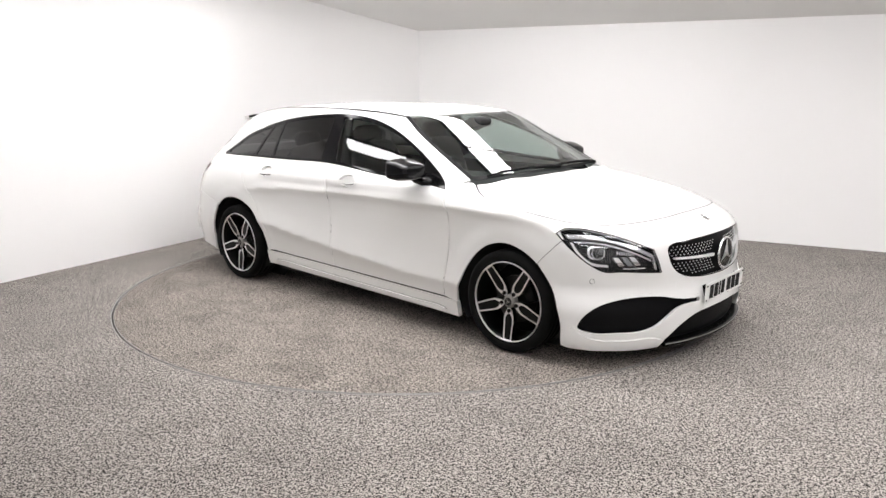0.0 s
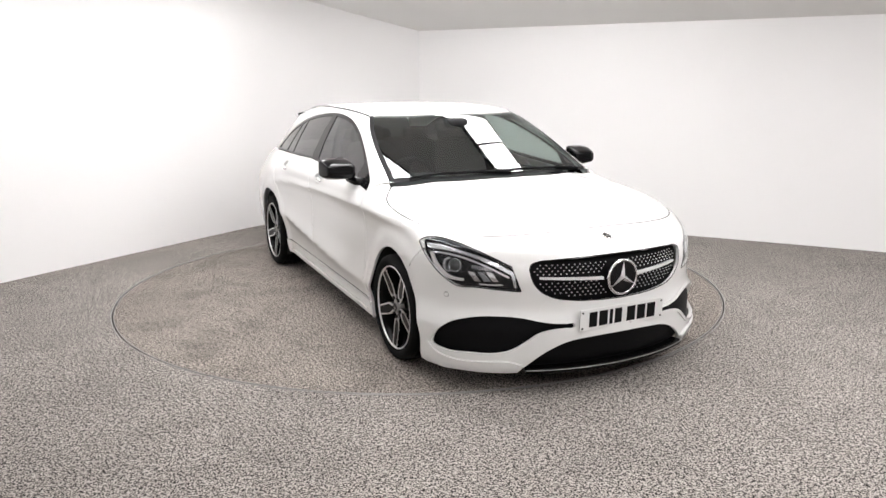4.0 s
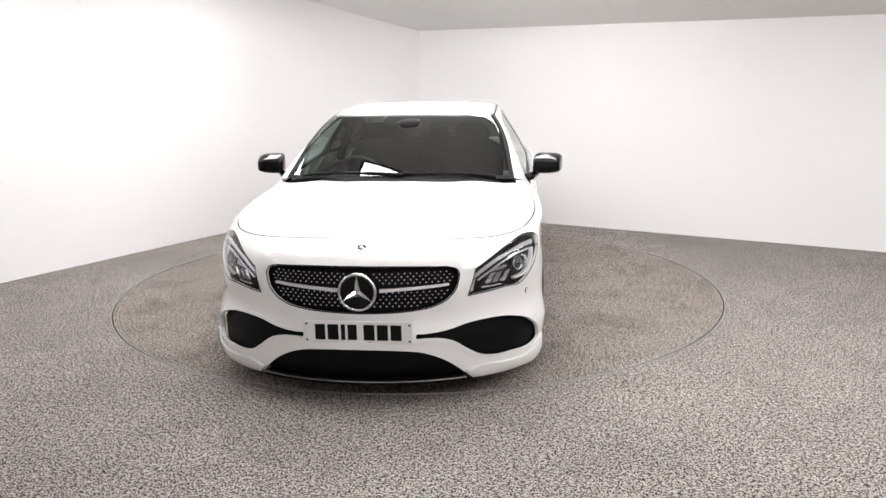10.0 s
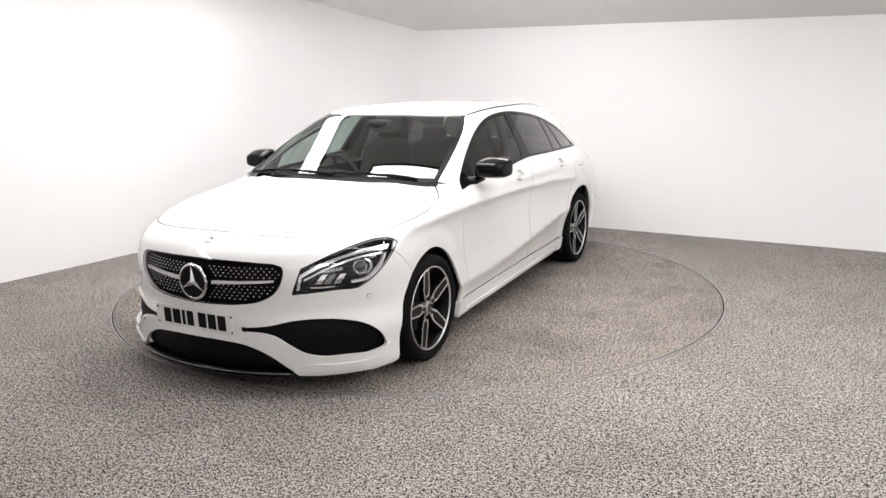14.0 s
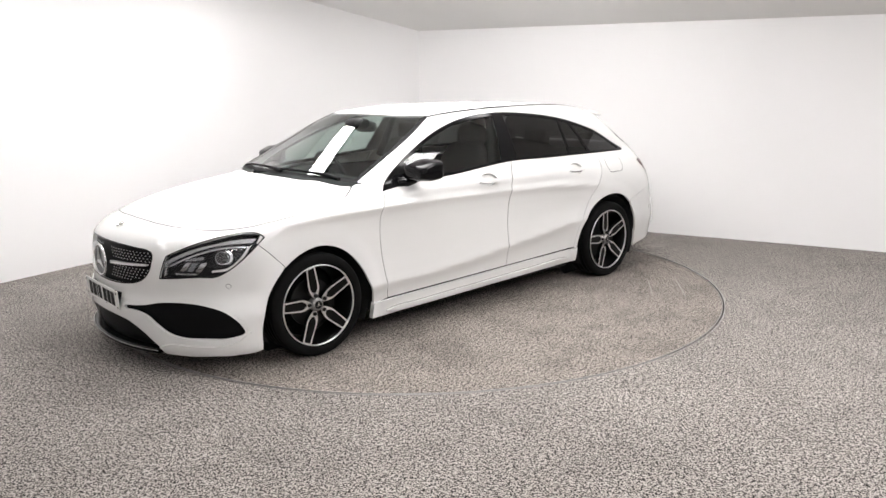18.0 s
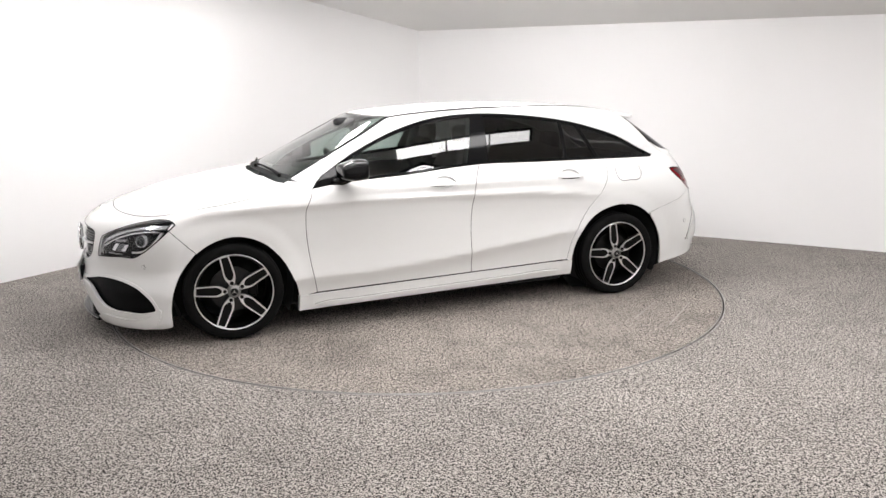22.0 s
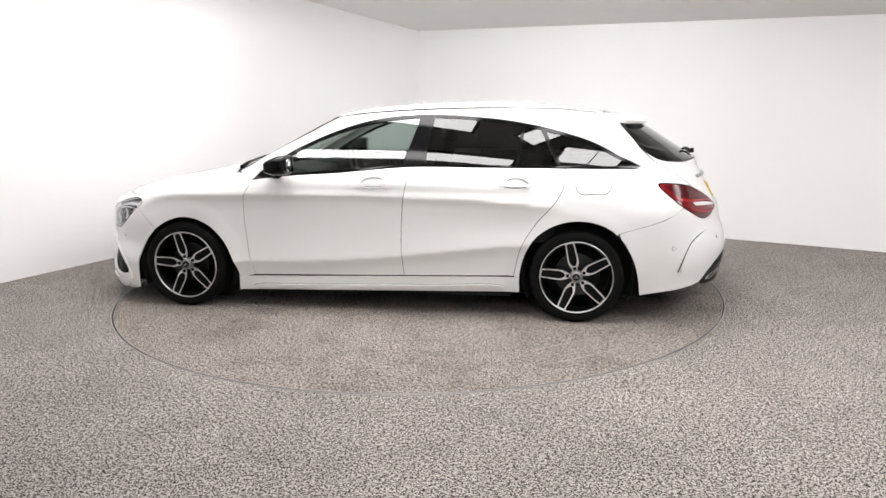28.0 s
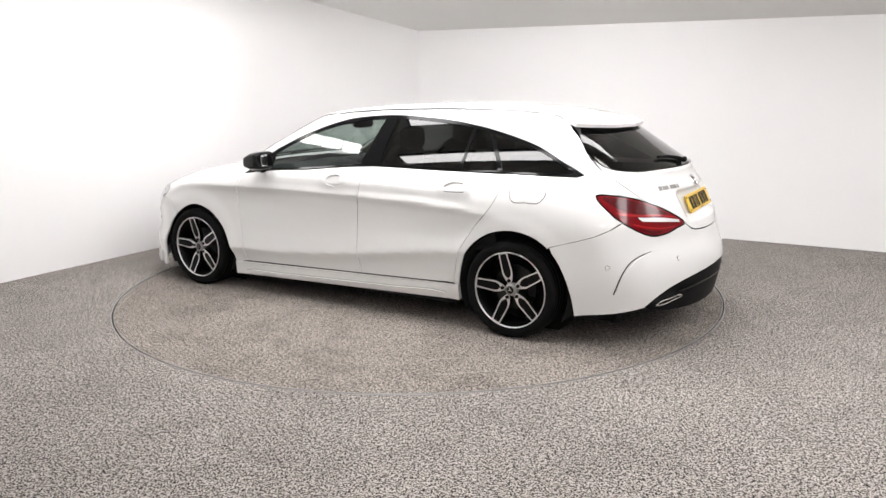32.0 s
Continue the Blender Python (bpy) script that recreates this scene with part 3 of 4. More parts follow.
hood_side = conv("side", "top", [q for q in HOOD if q[0] <= 1.70 and q[0] > .99])
DOOR_F = curve([(.84, .893), (.858, .84), (.885, .786), (.896, .66), (.881, .466), (.842, .238)], 4)
DOOR_M = curve([(-.287, .990), (-.262, .940), (-.226, .795), (-.204, .495), (-.215, .265)], 4)
DOOR_R = curve([(-1.263, .982), (-1.266, .90), (-1.218, .792), (-1.094, .646), (-.994, .48), (-.946, .287)], 4)
BELT = curve([(.84, .893), (.637, .919), (.235, .946), (-.287, .990), (-.72, .987), (-1.263, .982), (-1.70, .977)], 4)
DLO_UP = curve([(-1.735, .990), (-1.70, 1.008), (-1.629, 1.040), (-1.432, 1.141), (-1.254, 1.198), (-1.11, 1.236), (-.892, 1.276), (-.634, 1.303), (-.335, 1.316), (-.143, 1.306), (.051, 1.277), (.25, 1.221), (.454, 1.138), (.664, 1.029), (.793, .942), (.84, .893)], 4)
cut = lambda line, x0, x1: [q for q in line if min(x0, x1) - 1e-4 <= q[0] <= max(x0, x1) + 1e-4]
SCREEN = curve([(.955, .706), (.83, .69), (.62, .665), (.42, .62), (.262, .560)], 4)
RAIL = curve([(.262, .560), (.08, .562), (-.2, .562), (-.5, .556), (-.9, .530), (-1.2, .495), (-1.475, .452)], 4)
TAIL = ring([(.882, .885), (.76, .883), (.60, .842), (.45, .775), (.355, .706), (.43, .686), (.52, .664), (.61, .664), (.72, .712), (.81, .780)], 4)
GATE = curve([(.93, 1.235), (.905, 1.205), (.86, 1.09), (.80, 1.01), (.70, .92), (.615, .853)], 4)
fender = ([(1.553, .5535), (1.60, .6005), (1.65, .6525), (1.70, .7005), (1.66, .752)] + hood_side + conv("side", "top", [(.975, .715)])
          + [(.93, .935)] + DOOR_F + [q for q in ARCH_F if q[0] < 1.553])
QUARTER = (DOOR_R[::-1][:-1] + [(-1.263, .982)] + cut(BELT, -1.27, -1.70)[1:] + DLO_UP + conv("side", "top", SCREEN + RAIL[1:])
           + conv("side", "top", [(-1.56, .50)]) + conv("side", "rear", GATE) + conv("side", "rear", [(.65, .866), (.76, .890), (.885, .892), (.81, .772), (.775, .745)])
           + [(-1.93, .700), (-1.854, .665), (-1.75, .630), (-1.605, .588)] + [q for q in ARCH_R[::-1] if q[0] > -1.605])
SILL = [(.958, .228), (.4, .243), (-.3, .263), (-.985, .283), (-.985, .18), (.965, .128)]
front_door = DOOR_F + DOOR_M[::-1] + cut(BELT, -.28, .83)[::-1]
rear_door = DOOR_M + DOOR_R[::-1] + cut(BELT, -1.25, -.29)[::-1]
PANES = {"front_window": ([(.60, .94)] + curve([(.60, .94), (.235, .965), (-.200, 1.004)], 5)[1:] + curve([(-.205, 1.006), (-.255, 1.15), (-.298, 1.294)], 4)
                          + curve([(-.29, 1.294), (-.143, 1.284), (.051, 1.256), (.25, 1.201), (.454, 1.118), (.60, 1.043)], 4), GLASS),
         "rear_window": (curve([(-.36, 1.006), (-.6, 1.006), (-.945, 1.002)], 4) + curve([(-.955, 1.06), (-.972, 1.245)], 4)
                         + curve([(-.96, 1.248), (-.634, 1.284), (-.395, 1.297)], 4), GLASS_DARK),
         "corner_window": (curve([(-.972, 1.002), (-1.205, .999)], 3) + curve([(-1.205, 1.0), (-1.15, 1.12), (-1.10, 1.215)], 3) + [(-1.095, 1.218), (-.998, 1.238)], GLASS_DARK),
         "quarter_window": (curve([(-1.24, .999), (-1.45, .997), (-1.66, .995)], 4) + curve([(-1.672, 1.003), (-1.60, 1.035), (-1.432, 1.118), (-1.254, 1.177), (-1.135, 1.206)], 4), GLASS_DARK)}
CUP = lambda x: ring([(x + .082, .880), (x + .055, .912), (x, .924), (x - .055, .913), (x - .082, .880), (x - .05, .862), (x + .05, .861)], 4)
for s in (1, -1):
    panel("front_wing", "side", fender, PAINT, car, "white front wing", side=s, grid=.02, gap=.0018)
    panel("front_door", "side", front_door, PAINT, car, "white front door", side=s, depth=.02, grid=.02, gap=.0024, holes=[CUP(-.018)])
    panel("rear_door", "side", rear_door, PAINT, car, "white rear door", side=s, depth=.02, grid=.02, gap=.0024, holes=[CUP(-.955)])
    panel("rear_quarter", "side", QUARTER, PAINT, car, "white rear quarter panel running into the roof rail", side=s, gap=.0015)
    panel("sill", "side", SILL, PAINT, car, "white side skirt", side=s, lift=.010, depth=.03)
    panel("window_trim", "side", cut(BELT, -1.70, .84) + DLO_UP[:-1], FRAME_BLACK, car, "gloss black window surround", holes=[p[0] for p in PANES.values()], side=s, lift=-.003, gap=.001)
    for k, (outline, m) in PANES.items():
        panel(k, "side", outline, m, car, "clear side glass" if m is GLASS else "dark privacy glass", side=s, lift=-.006, gap=-.004, rim=False, field=glasshouse)
    panel("headlamp_cover", "ball", LAMP_B, LAMP_GLASS, car, "clear headlamp cover", side=s, gap=.001, rim=False, grid=.02)
    panel("headlamp_housing", "ball", LAMP_B, LAMP_BLACK, car, "dark headlamp housing", side=s, gap=-.006, lift=-.035, grid=.03, rim=False)
    panel("tail_lamp", "rear", TAIL, RED_LENS, car, "red tail lamp", side=s, gap=.001, grid=.02)
for s in (1, -1):
    for name_g, view_g, line in (("door_gap", "side", DOOR_F), ("door_gap", "side", DOOR_M), ("door_gap", "side", DOOR_R), ("bumper_gap", "side", curve(SEAM_F, 3)),
                                 ("bonnet_gap", "top", [q for q in HOOD if q[0] < 1.72]), ("bumper_gap", "side", curve([(-1.93, .6995), (-1.854, .6645), (-1.75, .6295), (-1.605, .5875)], 3)),
                                 ("sill_gap", "side", curve([(.95, .2285), (.4, .2435), (-.3, .2635), (-.98, .2835)], 4))):
        groove(name_g, view_g, line, .016, DARK, car, "dark gap between two body panels", lift=-.004, side=s)
roof_half = curve([(.362, 0), (.335, .35), (.268, .553)], 4) + RAIL[1:] + curve([(-1.50, .3), (-1.515, 0)], 3)
panel("roof", "top", roof_half + [(u, -v) for u, v in roof_half[-2:0:-1]], PAINT, car, "white roof")
screen_half = curve([(1.085, 0), (1.04, .40), (.945, .700)], 4) + [(u + .004, v - .016) for u, v in SCREEN[1:-1]] + curve([(.275, .54), (.340, .35), (.368, 0)], 4)
panel("windscreen", "top", screen_half + [(u, -v) for u, v in screen_half[-2:0:-1]], GLASS, car, "clear windscreen", rim=False, lift=-.004, field=glasshouse)


def roof_sheet(p):
    return p[..., 2] - (roof_z(p[..., 0]) - .04 * p[..., 1] ** 2 - .10 * p[..., 1] ** 4)


spoiler_half = curve([(-1.518, 0), (-1.503, .3), (-1.478, .452)], 3) + curve([(-1.53, .497), (-1.63, .558)], 2) + curve([(-1.68, .50), (-1.765, .33), (-1.815, 0)], 4)
panel("roof_spoiler", "top", spoiler_half + [(u, -v) for u, v in spoiler_half[-2:0:-1]], PAINT, car, "white roof spoiler over the rear window", field=roof_sheet, depth=.02)
gl_half = curve([(0, 1.30), (.5, 1.285), (.86, 1.245)], 4) + curve([(.895, 1.19), (.85, 1.09), (.775, 1.035), (.66, 1.014), (.4, 1.012), (0, 1.012)], 4)
panel("rear_screen", "rear", gl_half + [(-u, v) for u, v in gl_half[-2:0:-1]], GLASS_DARK, car, "dark rear window glass", rim=False, lift=-.004, field=glasshouse)
gate_half = (curve([(0, 1.008), (.4, 1.008), (.66, 1.010), (.78, 1.032), (.84, 1.075)], 4) + GATE[12:-1] + [(.60, .848)] + [q for q in TAIL if .36 < q[0] < .60 and q[1] > .70 + (q[0] - .355) * .2]
             + curve([(.345, .705), (.29, .668), (.197, .653), (0, .648)], 3))
panel("tailgate", "rear", gate_half + [(-u, v) for u, v in gate_half[-2:0:-1]], PAINT, car, "white tailgate with a shallow plate recess", grid=.018)

# the rear bumper and what sits in it
rb_half = (curve([(0, .643), (.197, .648), (.29, .663), (.345, .699)], 3) + curve([(.43, .681), (.52, .658), (.61, .658), (.72, .707), (.775, .742)], 3)
           + conv("rear", "side", [(-1.93, .699), (-1.854, .664), (-1.75, .629), (-1.606, .587)] + [q for q in ARCH_R if q[0] < -1.61])
           + curve([(.85, .215), (.76, .235), (.66, .258)], 3) + curve([(.60, .31), (.517, .358), (.40, .392), (.27, .413), (0, .432)], 3))
panel("rear_bumper", "rear", rb_half + [(-u, v) for u, v in rb_half[-2:0:-1]], PAINT, car, "white rear bumper", gap=.001)
df_half = curve([(0, .432), (.27, .413), (.40, .392), (.517, .358), (.60, .31), (.66, .258)], 3) + curve([(.62, .235), (.50, .215), (.3, .20), (0, .195)], 3)
panel("diffuser", "rear", df_half + [(-u, v) for u, v in df_half[-2:0:-1]], SATIN_BLACK, car, "black rear diffuser", lift=-.006, depth=.05)
groove("diffuser_line", "rear", curve([(-.45, .325), (-.25, .345), (0, .352), (.25, .345), (.45, .325)], 6), .012, GLOSS_BLACK, car, lift=.004)
for s in (1, -1):
    ex = ring([(.60, .268), (.578, .288), (.50, .303), (.44, .311), (.42, .300), (.48, .280), (.555, .263)], 4)
    tip = panel("exhaust_tip", "rear", ex, CHROME, car, "chrome exhaust tip", lift=.012, side=s, depth=.05, grid=.02, holes=[list(map(tuple, shrink(ex, .008)))], gap=0)
    panel("pipe_mouth", "rear", ex, DARK, tip, lift=.0, side=s, grid=.02, gap=.006)
    # shade along the bumper crease, drawn as a thin black line
    groove("crease_shade", "rear", curve([(.815, .342), (.800, .41), (.778, .475), (.748, .523), (.70, .556), (.62, .578)], 5), .006, SATIN_BLACK, car, side=s, label="black line for the shade along the crease")
    vent = ring([(.80, .345), (.765, .48), (.71, .545), (.56, .580), (.62, .48), (.70, .36)], 4)
    panel("vent_face", "rear", vent, PAINT, car, side=s, lift=.010, depth=.014, grid=.02)

# tail lamp details
for s in (1, -1):
    groove("lamp_seal", "rear", TAIL + TAIL[:1], .008, GLOSS_BLACK, car, "black tail lamp seal", side=s, lift=.0008)
for s, lamp in zip((1, -1), [o for o in car.children if o.name.startswith("tail_lamp")]):
    panel("lens_upper", "rear", ring([(.86, .878), (.74, .872), (.60, .828), (.47, .768), (.62, .775), (.78, .815)], 3), RED_DEEP, lamp, "dark red lens", side=s, lift=.002, rim=False, grid=.02)
    panel("clear_strip", "rear", curve([(.690, .769), (.52, .755), (.40, .732)], 3) + curve([(.395, .715), (.52, .728), (.66, .743)], 3), CLEAR_LENS, lamp, "clear reversing strip", side=s, lift=.004, rim=False, grid=.015)
    panel("lens_lower", "rear", ring([(.70, .715), (.60, .690), (.52, .682), (.60, .668)], 3), RED_DEEP, lamp, "dark red lower lens", side=s, lift=.002, rim=False, grid=.015)
    panel("light_bar", "rear", curve([(.80, .800), (.68, .783), (.54, .772), (.44, .752)], 4) + curve([(.44, .745), (.54, .762), (.68, .771), (.78, .784)], 4), RED_BRIGHT, lamp, "bright red light bar", side=s, lift=.005, rim=False, grid=.015, gap=0)
    panel("light_bar", "rear", curve([(.72, .738), (.62, .712), (.52, .700), (.44, .702)], 4) + curve([(.44, .696), (.52, .692), (.62, .702), (.715, .727)], 4), RED_BRIGHT, lamp, "bright red light bar", side=s, lift=.005, rim=False, grid=.015, gap=0)
    for q in ([(.80, .858), (.745, .835)], [(.755, .872), (.715, .845), (.70, .81)]):
        groove("edge_line", "rear", curve(q, 4), .010, RED_DEEP, lamp, side=s, lift=.003)

# ---- wheels ----
WR = .298


def wheel():
    """A road wheel about the y axis, outer side towards +y."""
    w = new("wheel")
    v, f = lathe([(.224, -.10), (.255, -.112), (.279, -.110), (.289, -.098), (WR, -.080), (WR, -.040), (WR - .006, -.038), (WR - .006, -.032), (WR, -.030), (WR, .0), (WR - .006, .002), (WR - .006, .008),
                  (WR, .010), (WR, .040), (WR - .005, .042), (WR - .005, .048), (WR, .050), (WR - .001, .072), (WR - .006, .088), (.279, .098), (.268, .101), (.252, .100), (.242, .096), (.2345, .088), (.226, .08)], 96)
    make("tyre", v, f, RUBBER, w, smooth=True, label="black low-profile tyre")
    v, f = lathe([(.246, .088), (.240, .086), (.232, .070), (.222, .045), (.216, -.06), (.236, -.10)], 72)
    rim = make("rim", v, f, WHEEL_BLACK, w, smooth=True, label="black alloy rim with machined faces")
    v, f = lathe([(.2465, .089), (.2465, .094), (.2425, .095), (.2385, .092), (.2385, .086)], 96)
    make("rim_lip", v, f, SATIN_METAL, rim, smooth=True, label="machined silver rim edge")
    v, f = lathe([(0, -.005), (.05, -.005), (.05, .004), (.145, .004), (.145, -.012), (0, -.012)], 48)
    make("brake_disc", v, f, material_disc, w, label="grey steel brake disc")
    part("caliper", box_bm(-.155, -.085, -.03, .03, -.055, .055, .015), WHEEL_BLACK, w)
    outer = curve([(.042, .013), (.060, .021), (.082, .031), (.105, .036), (.135, .0355), (.18, .0335), (.2405, .0300)], 4)
    inner = curve([(.076, .006), (.090, .018), (.108, .0250), (.138, .0257), (.18, .0242), (.233, .0210)], 4)
    loop_o = outer + [(r, -q) for r, q in outer[::-1]]
    loop_i = inner + [(r, -q) for r, q in inner[::-1]]
    depth_at = lambda r: .070 + .020 * ((r - .04) / .2) ** 1.4
    for k in range(5):
        a = math.radians(78 + 72 * k)
        put = lambda u, v, d, a=a: (u * math.cos(a) - v * math.sin(a), depth_at(u) + d, u * math.sin(a) + v * math.cos(a))
        v_, f_ = prism(loop_o, -.032, -.001, put)
        spoke = make("spoke", v_, [q[::-1] for q in f_], WHEEL_BLACK, w, label="black spoke with silver outline")
        # the machined outline: a strip between the outer and the inner loop
        th = np.linspace(-math.pi, math.pi, 64, endpoint=False)
        def polar(lp):
            p = np.array(lp)
            c = np.array([.15, 0.0])
            q = []
            for t in th:
                d = np.array([math.cos(t), math.sin(t) * .32])
                best = None
                for (x0, y0), (x1, y1) in zip(p, np.roll(p, -1, 0)):
                    e = np.array([x1 - x0, y1 - y0])
                    det = d[0] * -e[1] + e[0] * d[1]
                    if abs(det) < 1e-12:
                        continue
                    b = np.array([x0, y0]) - c
                    s1 = (b[0] * -e[1] + e[0] * b[1]) / det
                    s2 = (d[0] * b[1] - d[1] * b[0]) / det
                    if s1 > 0 and -1e-9 <= s2 <= 1 + 1e-9 and (best is None or s1 < best):
                        best = s1
                q.append(c + d * (best or 0))
            return q
        po, pi = polar(loop_o), polar(loop_i)
        vs = [put(u, v, .0005) for u, v in po] + [put(u, v, .0005) for u, v in pi] + [put(u, v, -.006) for u, v in po] + [put(u, v, -.010) for u, v in pi]
        nn = len(th)
        fs = []
        for i in range(nn):
            j = (i + 1) % nn
            fs += [(i, j, nn + j, nn + i), (i, 2 * nn + i, 2 * nn + j, j), (nn + i, nn + j, 3 * nn + j, 3 * nn + i)]
        make("machined_face", vs, fs, SATIN_METAL, spoke, label="machined silver spoke outline")
        b = disc_bm(.0118, .014, 16)
        bmesh.ops.rotate(b, verts=b.verts, matrix=Matrix.Rotation(math.pi / 2, 3, "X"))
        bmesh.ops.translate(b, verts=b.verts, vec=(.058 * math.cos(a), .072, .058 * math.sin(a)))
        part("wheel_bolt", b, DARK, w)
    v, f = lathe([(0, .081), (.028, .081), (.031, .079), (.038, .0745), (.042, .068), (.043, .04)], 40)
    hub = make("hub", v, f, RIM_METAL, w, smooth=True, label="silver hub")
    v, f = lathe([(0, .0835), (.024, .0830), (.0255, .080)], 32)
    make("centre_cap", v, f, LAMP_BLACK, hub, label="dark round centre cap")
    for k in range(3):
        a = math.radians(90 + 120 * k)
        v, f = prism([(0, -.004), (.022, 0), (0, .004)], 0, .0015, lambda u, v_, d, a=a: (u * math.cos(a) - v_ * math.sin(a), .0836 + d, u * math.sin(a) + v_ * math.cos(a)))
        make("cap_spoke", v, [q[::-1] for q in f], CHROME, hub)
    # the alloy parts are drawn for a rim of .2465 m and brought down to the real one
    for o in w.children_recursive:
        if not o.name.startswith("tyre"):
            for q in o.data.vertices:
                q.co.x, q.co.z = q.co.x * .95, q.co.z * .95
    return w


material_disc = material("brake_steel", (.05, .05, .05), rough=.45, metal=1.0, noise_amount=.1, noise_scale=50)
first = wheel()
first.parent = car
first.matrix_basis = pose(1.349, .779, WR)
for k, (x, s) in enumerate(((-1.349, 1), (1.349, -1), (-1.349, -1))):
    o = copy_thing(first, pose(x, s * .779, WR, 0, 0, 0) if s > 0 else pose(x, s * .779, WR, 0, 0, 180) @ pose(0, 0, 0, 0, 24, 0))
    o.parent = car

# ---- dark innards: under-floor, wheel housings, inner panels ----
part("underfloor", box_bm(-1.92, 1.92, -.60, .60, .105, .46, .02), DARK, car, "dark underside")
for s in (1, -1):
    y0, y1 = (.60, .80) if s > 0 else (-.80, -.60)
    part("inner_sill", box_bm(-.93, .90, y0, y1, .138, .50, .02), DARK, car)
    part("inner_rear", box_bm(-2.05, -1.79, min(s * .3, s * .72), max(s * .3, s * .72), .30, .60, .02), DARK, car)
    for ax in (1.345, -1.355):
        vs, fs = [], []
        n = 24
        for i in range(n + 1):
            a = math.pi * (-.15 + 1.30 * i / n)
            for y in (.58, .845):
                vs.append((ax + .356 * math.cos(a), s * y, .30 + .356 * math.sin(a)))
        for i in range(n):
            fs.append((2 * i, 2 * i + 1, 2 * i + 3, 2 * i + 2))
        make("wheel_housing", vs, fs, DARK, car, label="black wheel arch liner")
        vs = [(ax, s * .585, .30)] + [(ax + .362 * math.cos(2 * math.pi * i / 24), s * .585, .30 + .362 * math.sin(2 * math.pi * i / 24)) for i in range(24)]
        make("housing_wall", vs, [(0, 1 + i, 1 + (i + 1) % 24) for i in range(24)], DARK, car)

# ---- grille, badge, plates ----
studs_v, studs_f = [], []
poly = shrink(GRILLE_F, .014)
spots = [((c + (r % 2) * .5) * .0290, .468 + r * .0165) for r in range(13) for c in range(-17, 18)]
ok = inside(np.array(spots), poly)
spots = [(u, z) for (u, z), k in zip(spots, ok) if k and abs(z - .562 - .045 * abs(u)) > .017 and math.hypot(u, z - .562) > .098]
for m in seats_on("front", spots, -.024):
    r, k = .0050, len(studs_v)
    studs_v += [m @ Vector(c) for c in ((r, 0, 0), (0, r * .8, 0), (-r, 0, 0), (0, -r * .8, 0), (0, 0, .006))]
    studs_f += [(k, k + 1, k + 4), (k + 1, k + 2, k + 4), (k + 2, k + 3, k + 4), (k + 3, k, k + 4)]
tagged(make("grille_studs", studs_v, studs_f, LOUVRE, car, label="rows of small chrome grille studs"), kind="stuff")
for s in (1, -1):
    up = [(.10 + .325 * k / 8, .5725 + .016 * k / 8) for k in range(9)]
    dn = [(u, v - .016 + .006 * (u - .1) / .33) for u, v in up[::-1]]
    panel("grille_bar", "front", up + dn, LOUVRE, car, "silver grille louvre", lift=-.008, depth=.02, grid=.015, side=s, gap=0)
groove("grille_frame", "front", GRILLE_F + GRILLE_F[:1], .006, GLOSS_BLACK, car, lift=.0005)
star = new("front_emblem")
star.parent = car
star.matrix_basis = seat_on("front", 0, .562, .004)
tagged(star, "round chrome emblem with three spokes")
part("emblem_back", disc_bm(.084, .012, 40), GLOSS_BLACK, star)
ring_mesh("emblem_ring", .085, .008, CHROME, star)
for k in range(3):
    a = math.radians(90 + 120 * k)
    v, f = [], []
    v = [(.083 * math.cos(a), .083 * math.sin(a), .010), (.017 * math.cos(a + math.pi / 3), .017 * math.sin(a + math.pi / 3), .006), (0, 0, .020), (.017 * math.cos(a - math.pi / 3), .017 * math.sin(a - math.pi / 3), .006)]
    make("emblem_spoke", v, [(0, 1, 2), (0, 2, 3)], CHROME, star)


def emblem(name, view, u, v, r):
    e = tagged(new(name), "small round chrome emblem")
    e.parent = car
    e.matrix_basis = seat_on(view, u, v, .002)
    part("emblem_back", disc_bm(r * .95, .002, 28), LAMP_BLACK, e)
    ring_mesh("emblem_ring", r, r * .16, CHROME, e, n=28, m=6)
    for k in range(3):
        a = math.radians(90 + 120 * k)
        v_, f_ = prism([(0, -r * .14), (r * .95, 0), (0, r * .14)], 0, .003, lambda p, q, d, a=a: (p * math.cos(a) - q * math.sin(a), p * math.sin(a) + q * math.cos(a), d))
        make("emblem_spoke", v_, f_, CHROME, e)


emblem("bonnet_emblem", "ball", 0, math.atan2(.748 - .45, 2.1 - 1.25), .026)
emblem("tailgate_emblem", "rear", 0, .910, .038)


def number_plate(name, m, mat, label):
    pl = tagged(new(name), label)
    pl.parent = car
    pl.matrix_basis = m
    part("plate", box_bm(-.26, .26, -.0555, .0555, 0, .006, .003), mat, pl)
    x = -.205
    for k, w in enumerate((.048, .052, .020, .044, .052, .052, .052)):
        part("letter_bar", box_bm(x, x + w, -.0385, .0385, .006, .0072), INK, pl)
        x += w + (.032 if k == 3 else .012)
    part("small_bar", box_bm(-.05, .06, -.0505, -.0475, .006, .0068), INK, pl)
    for x in (-.245, .245):
        for y in (-.04, .04):
            b = disc_bm(.005, .004, 10)
            bmesh.ops.translate(b, verts=b.verts, vec=(x, y, .007))
            part("screw", b, INK, pl)
    return pl


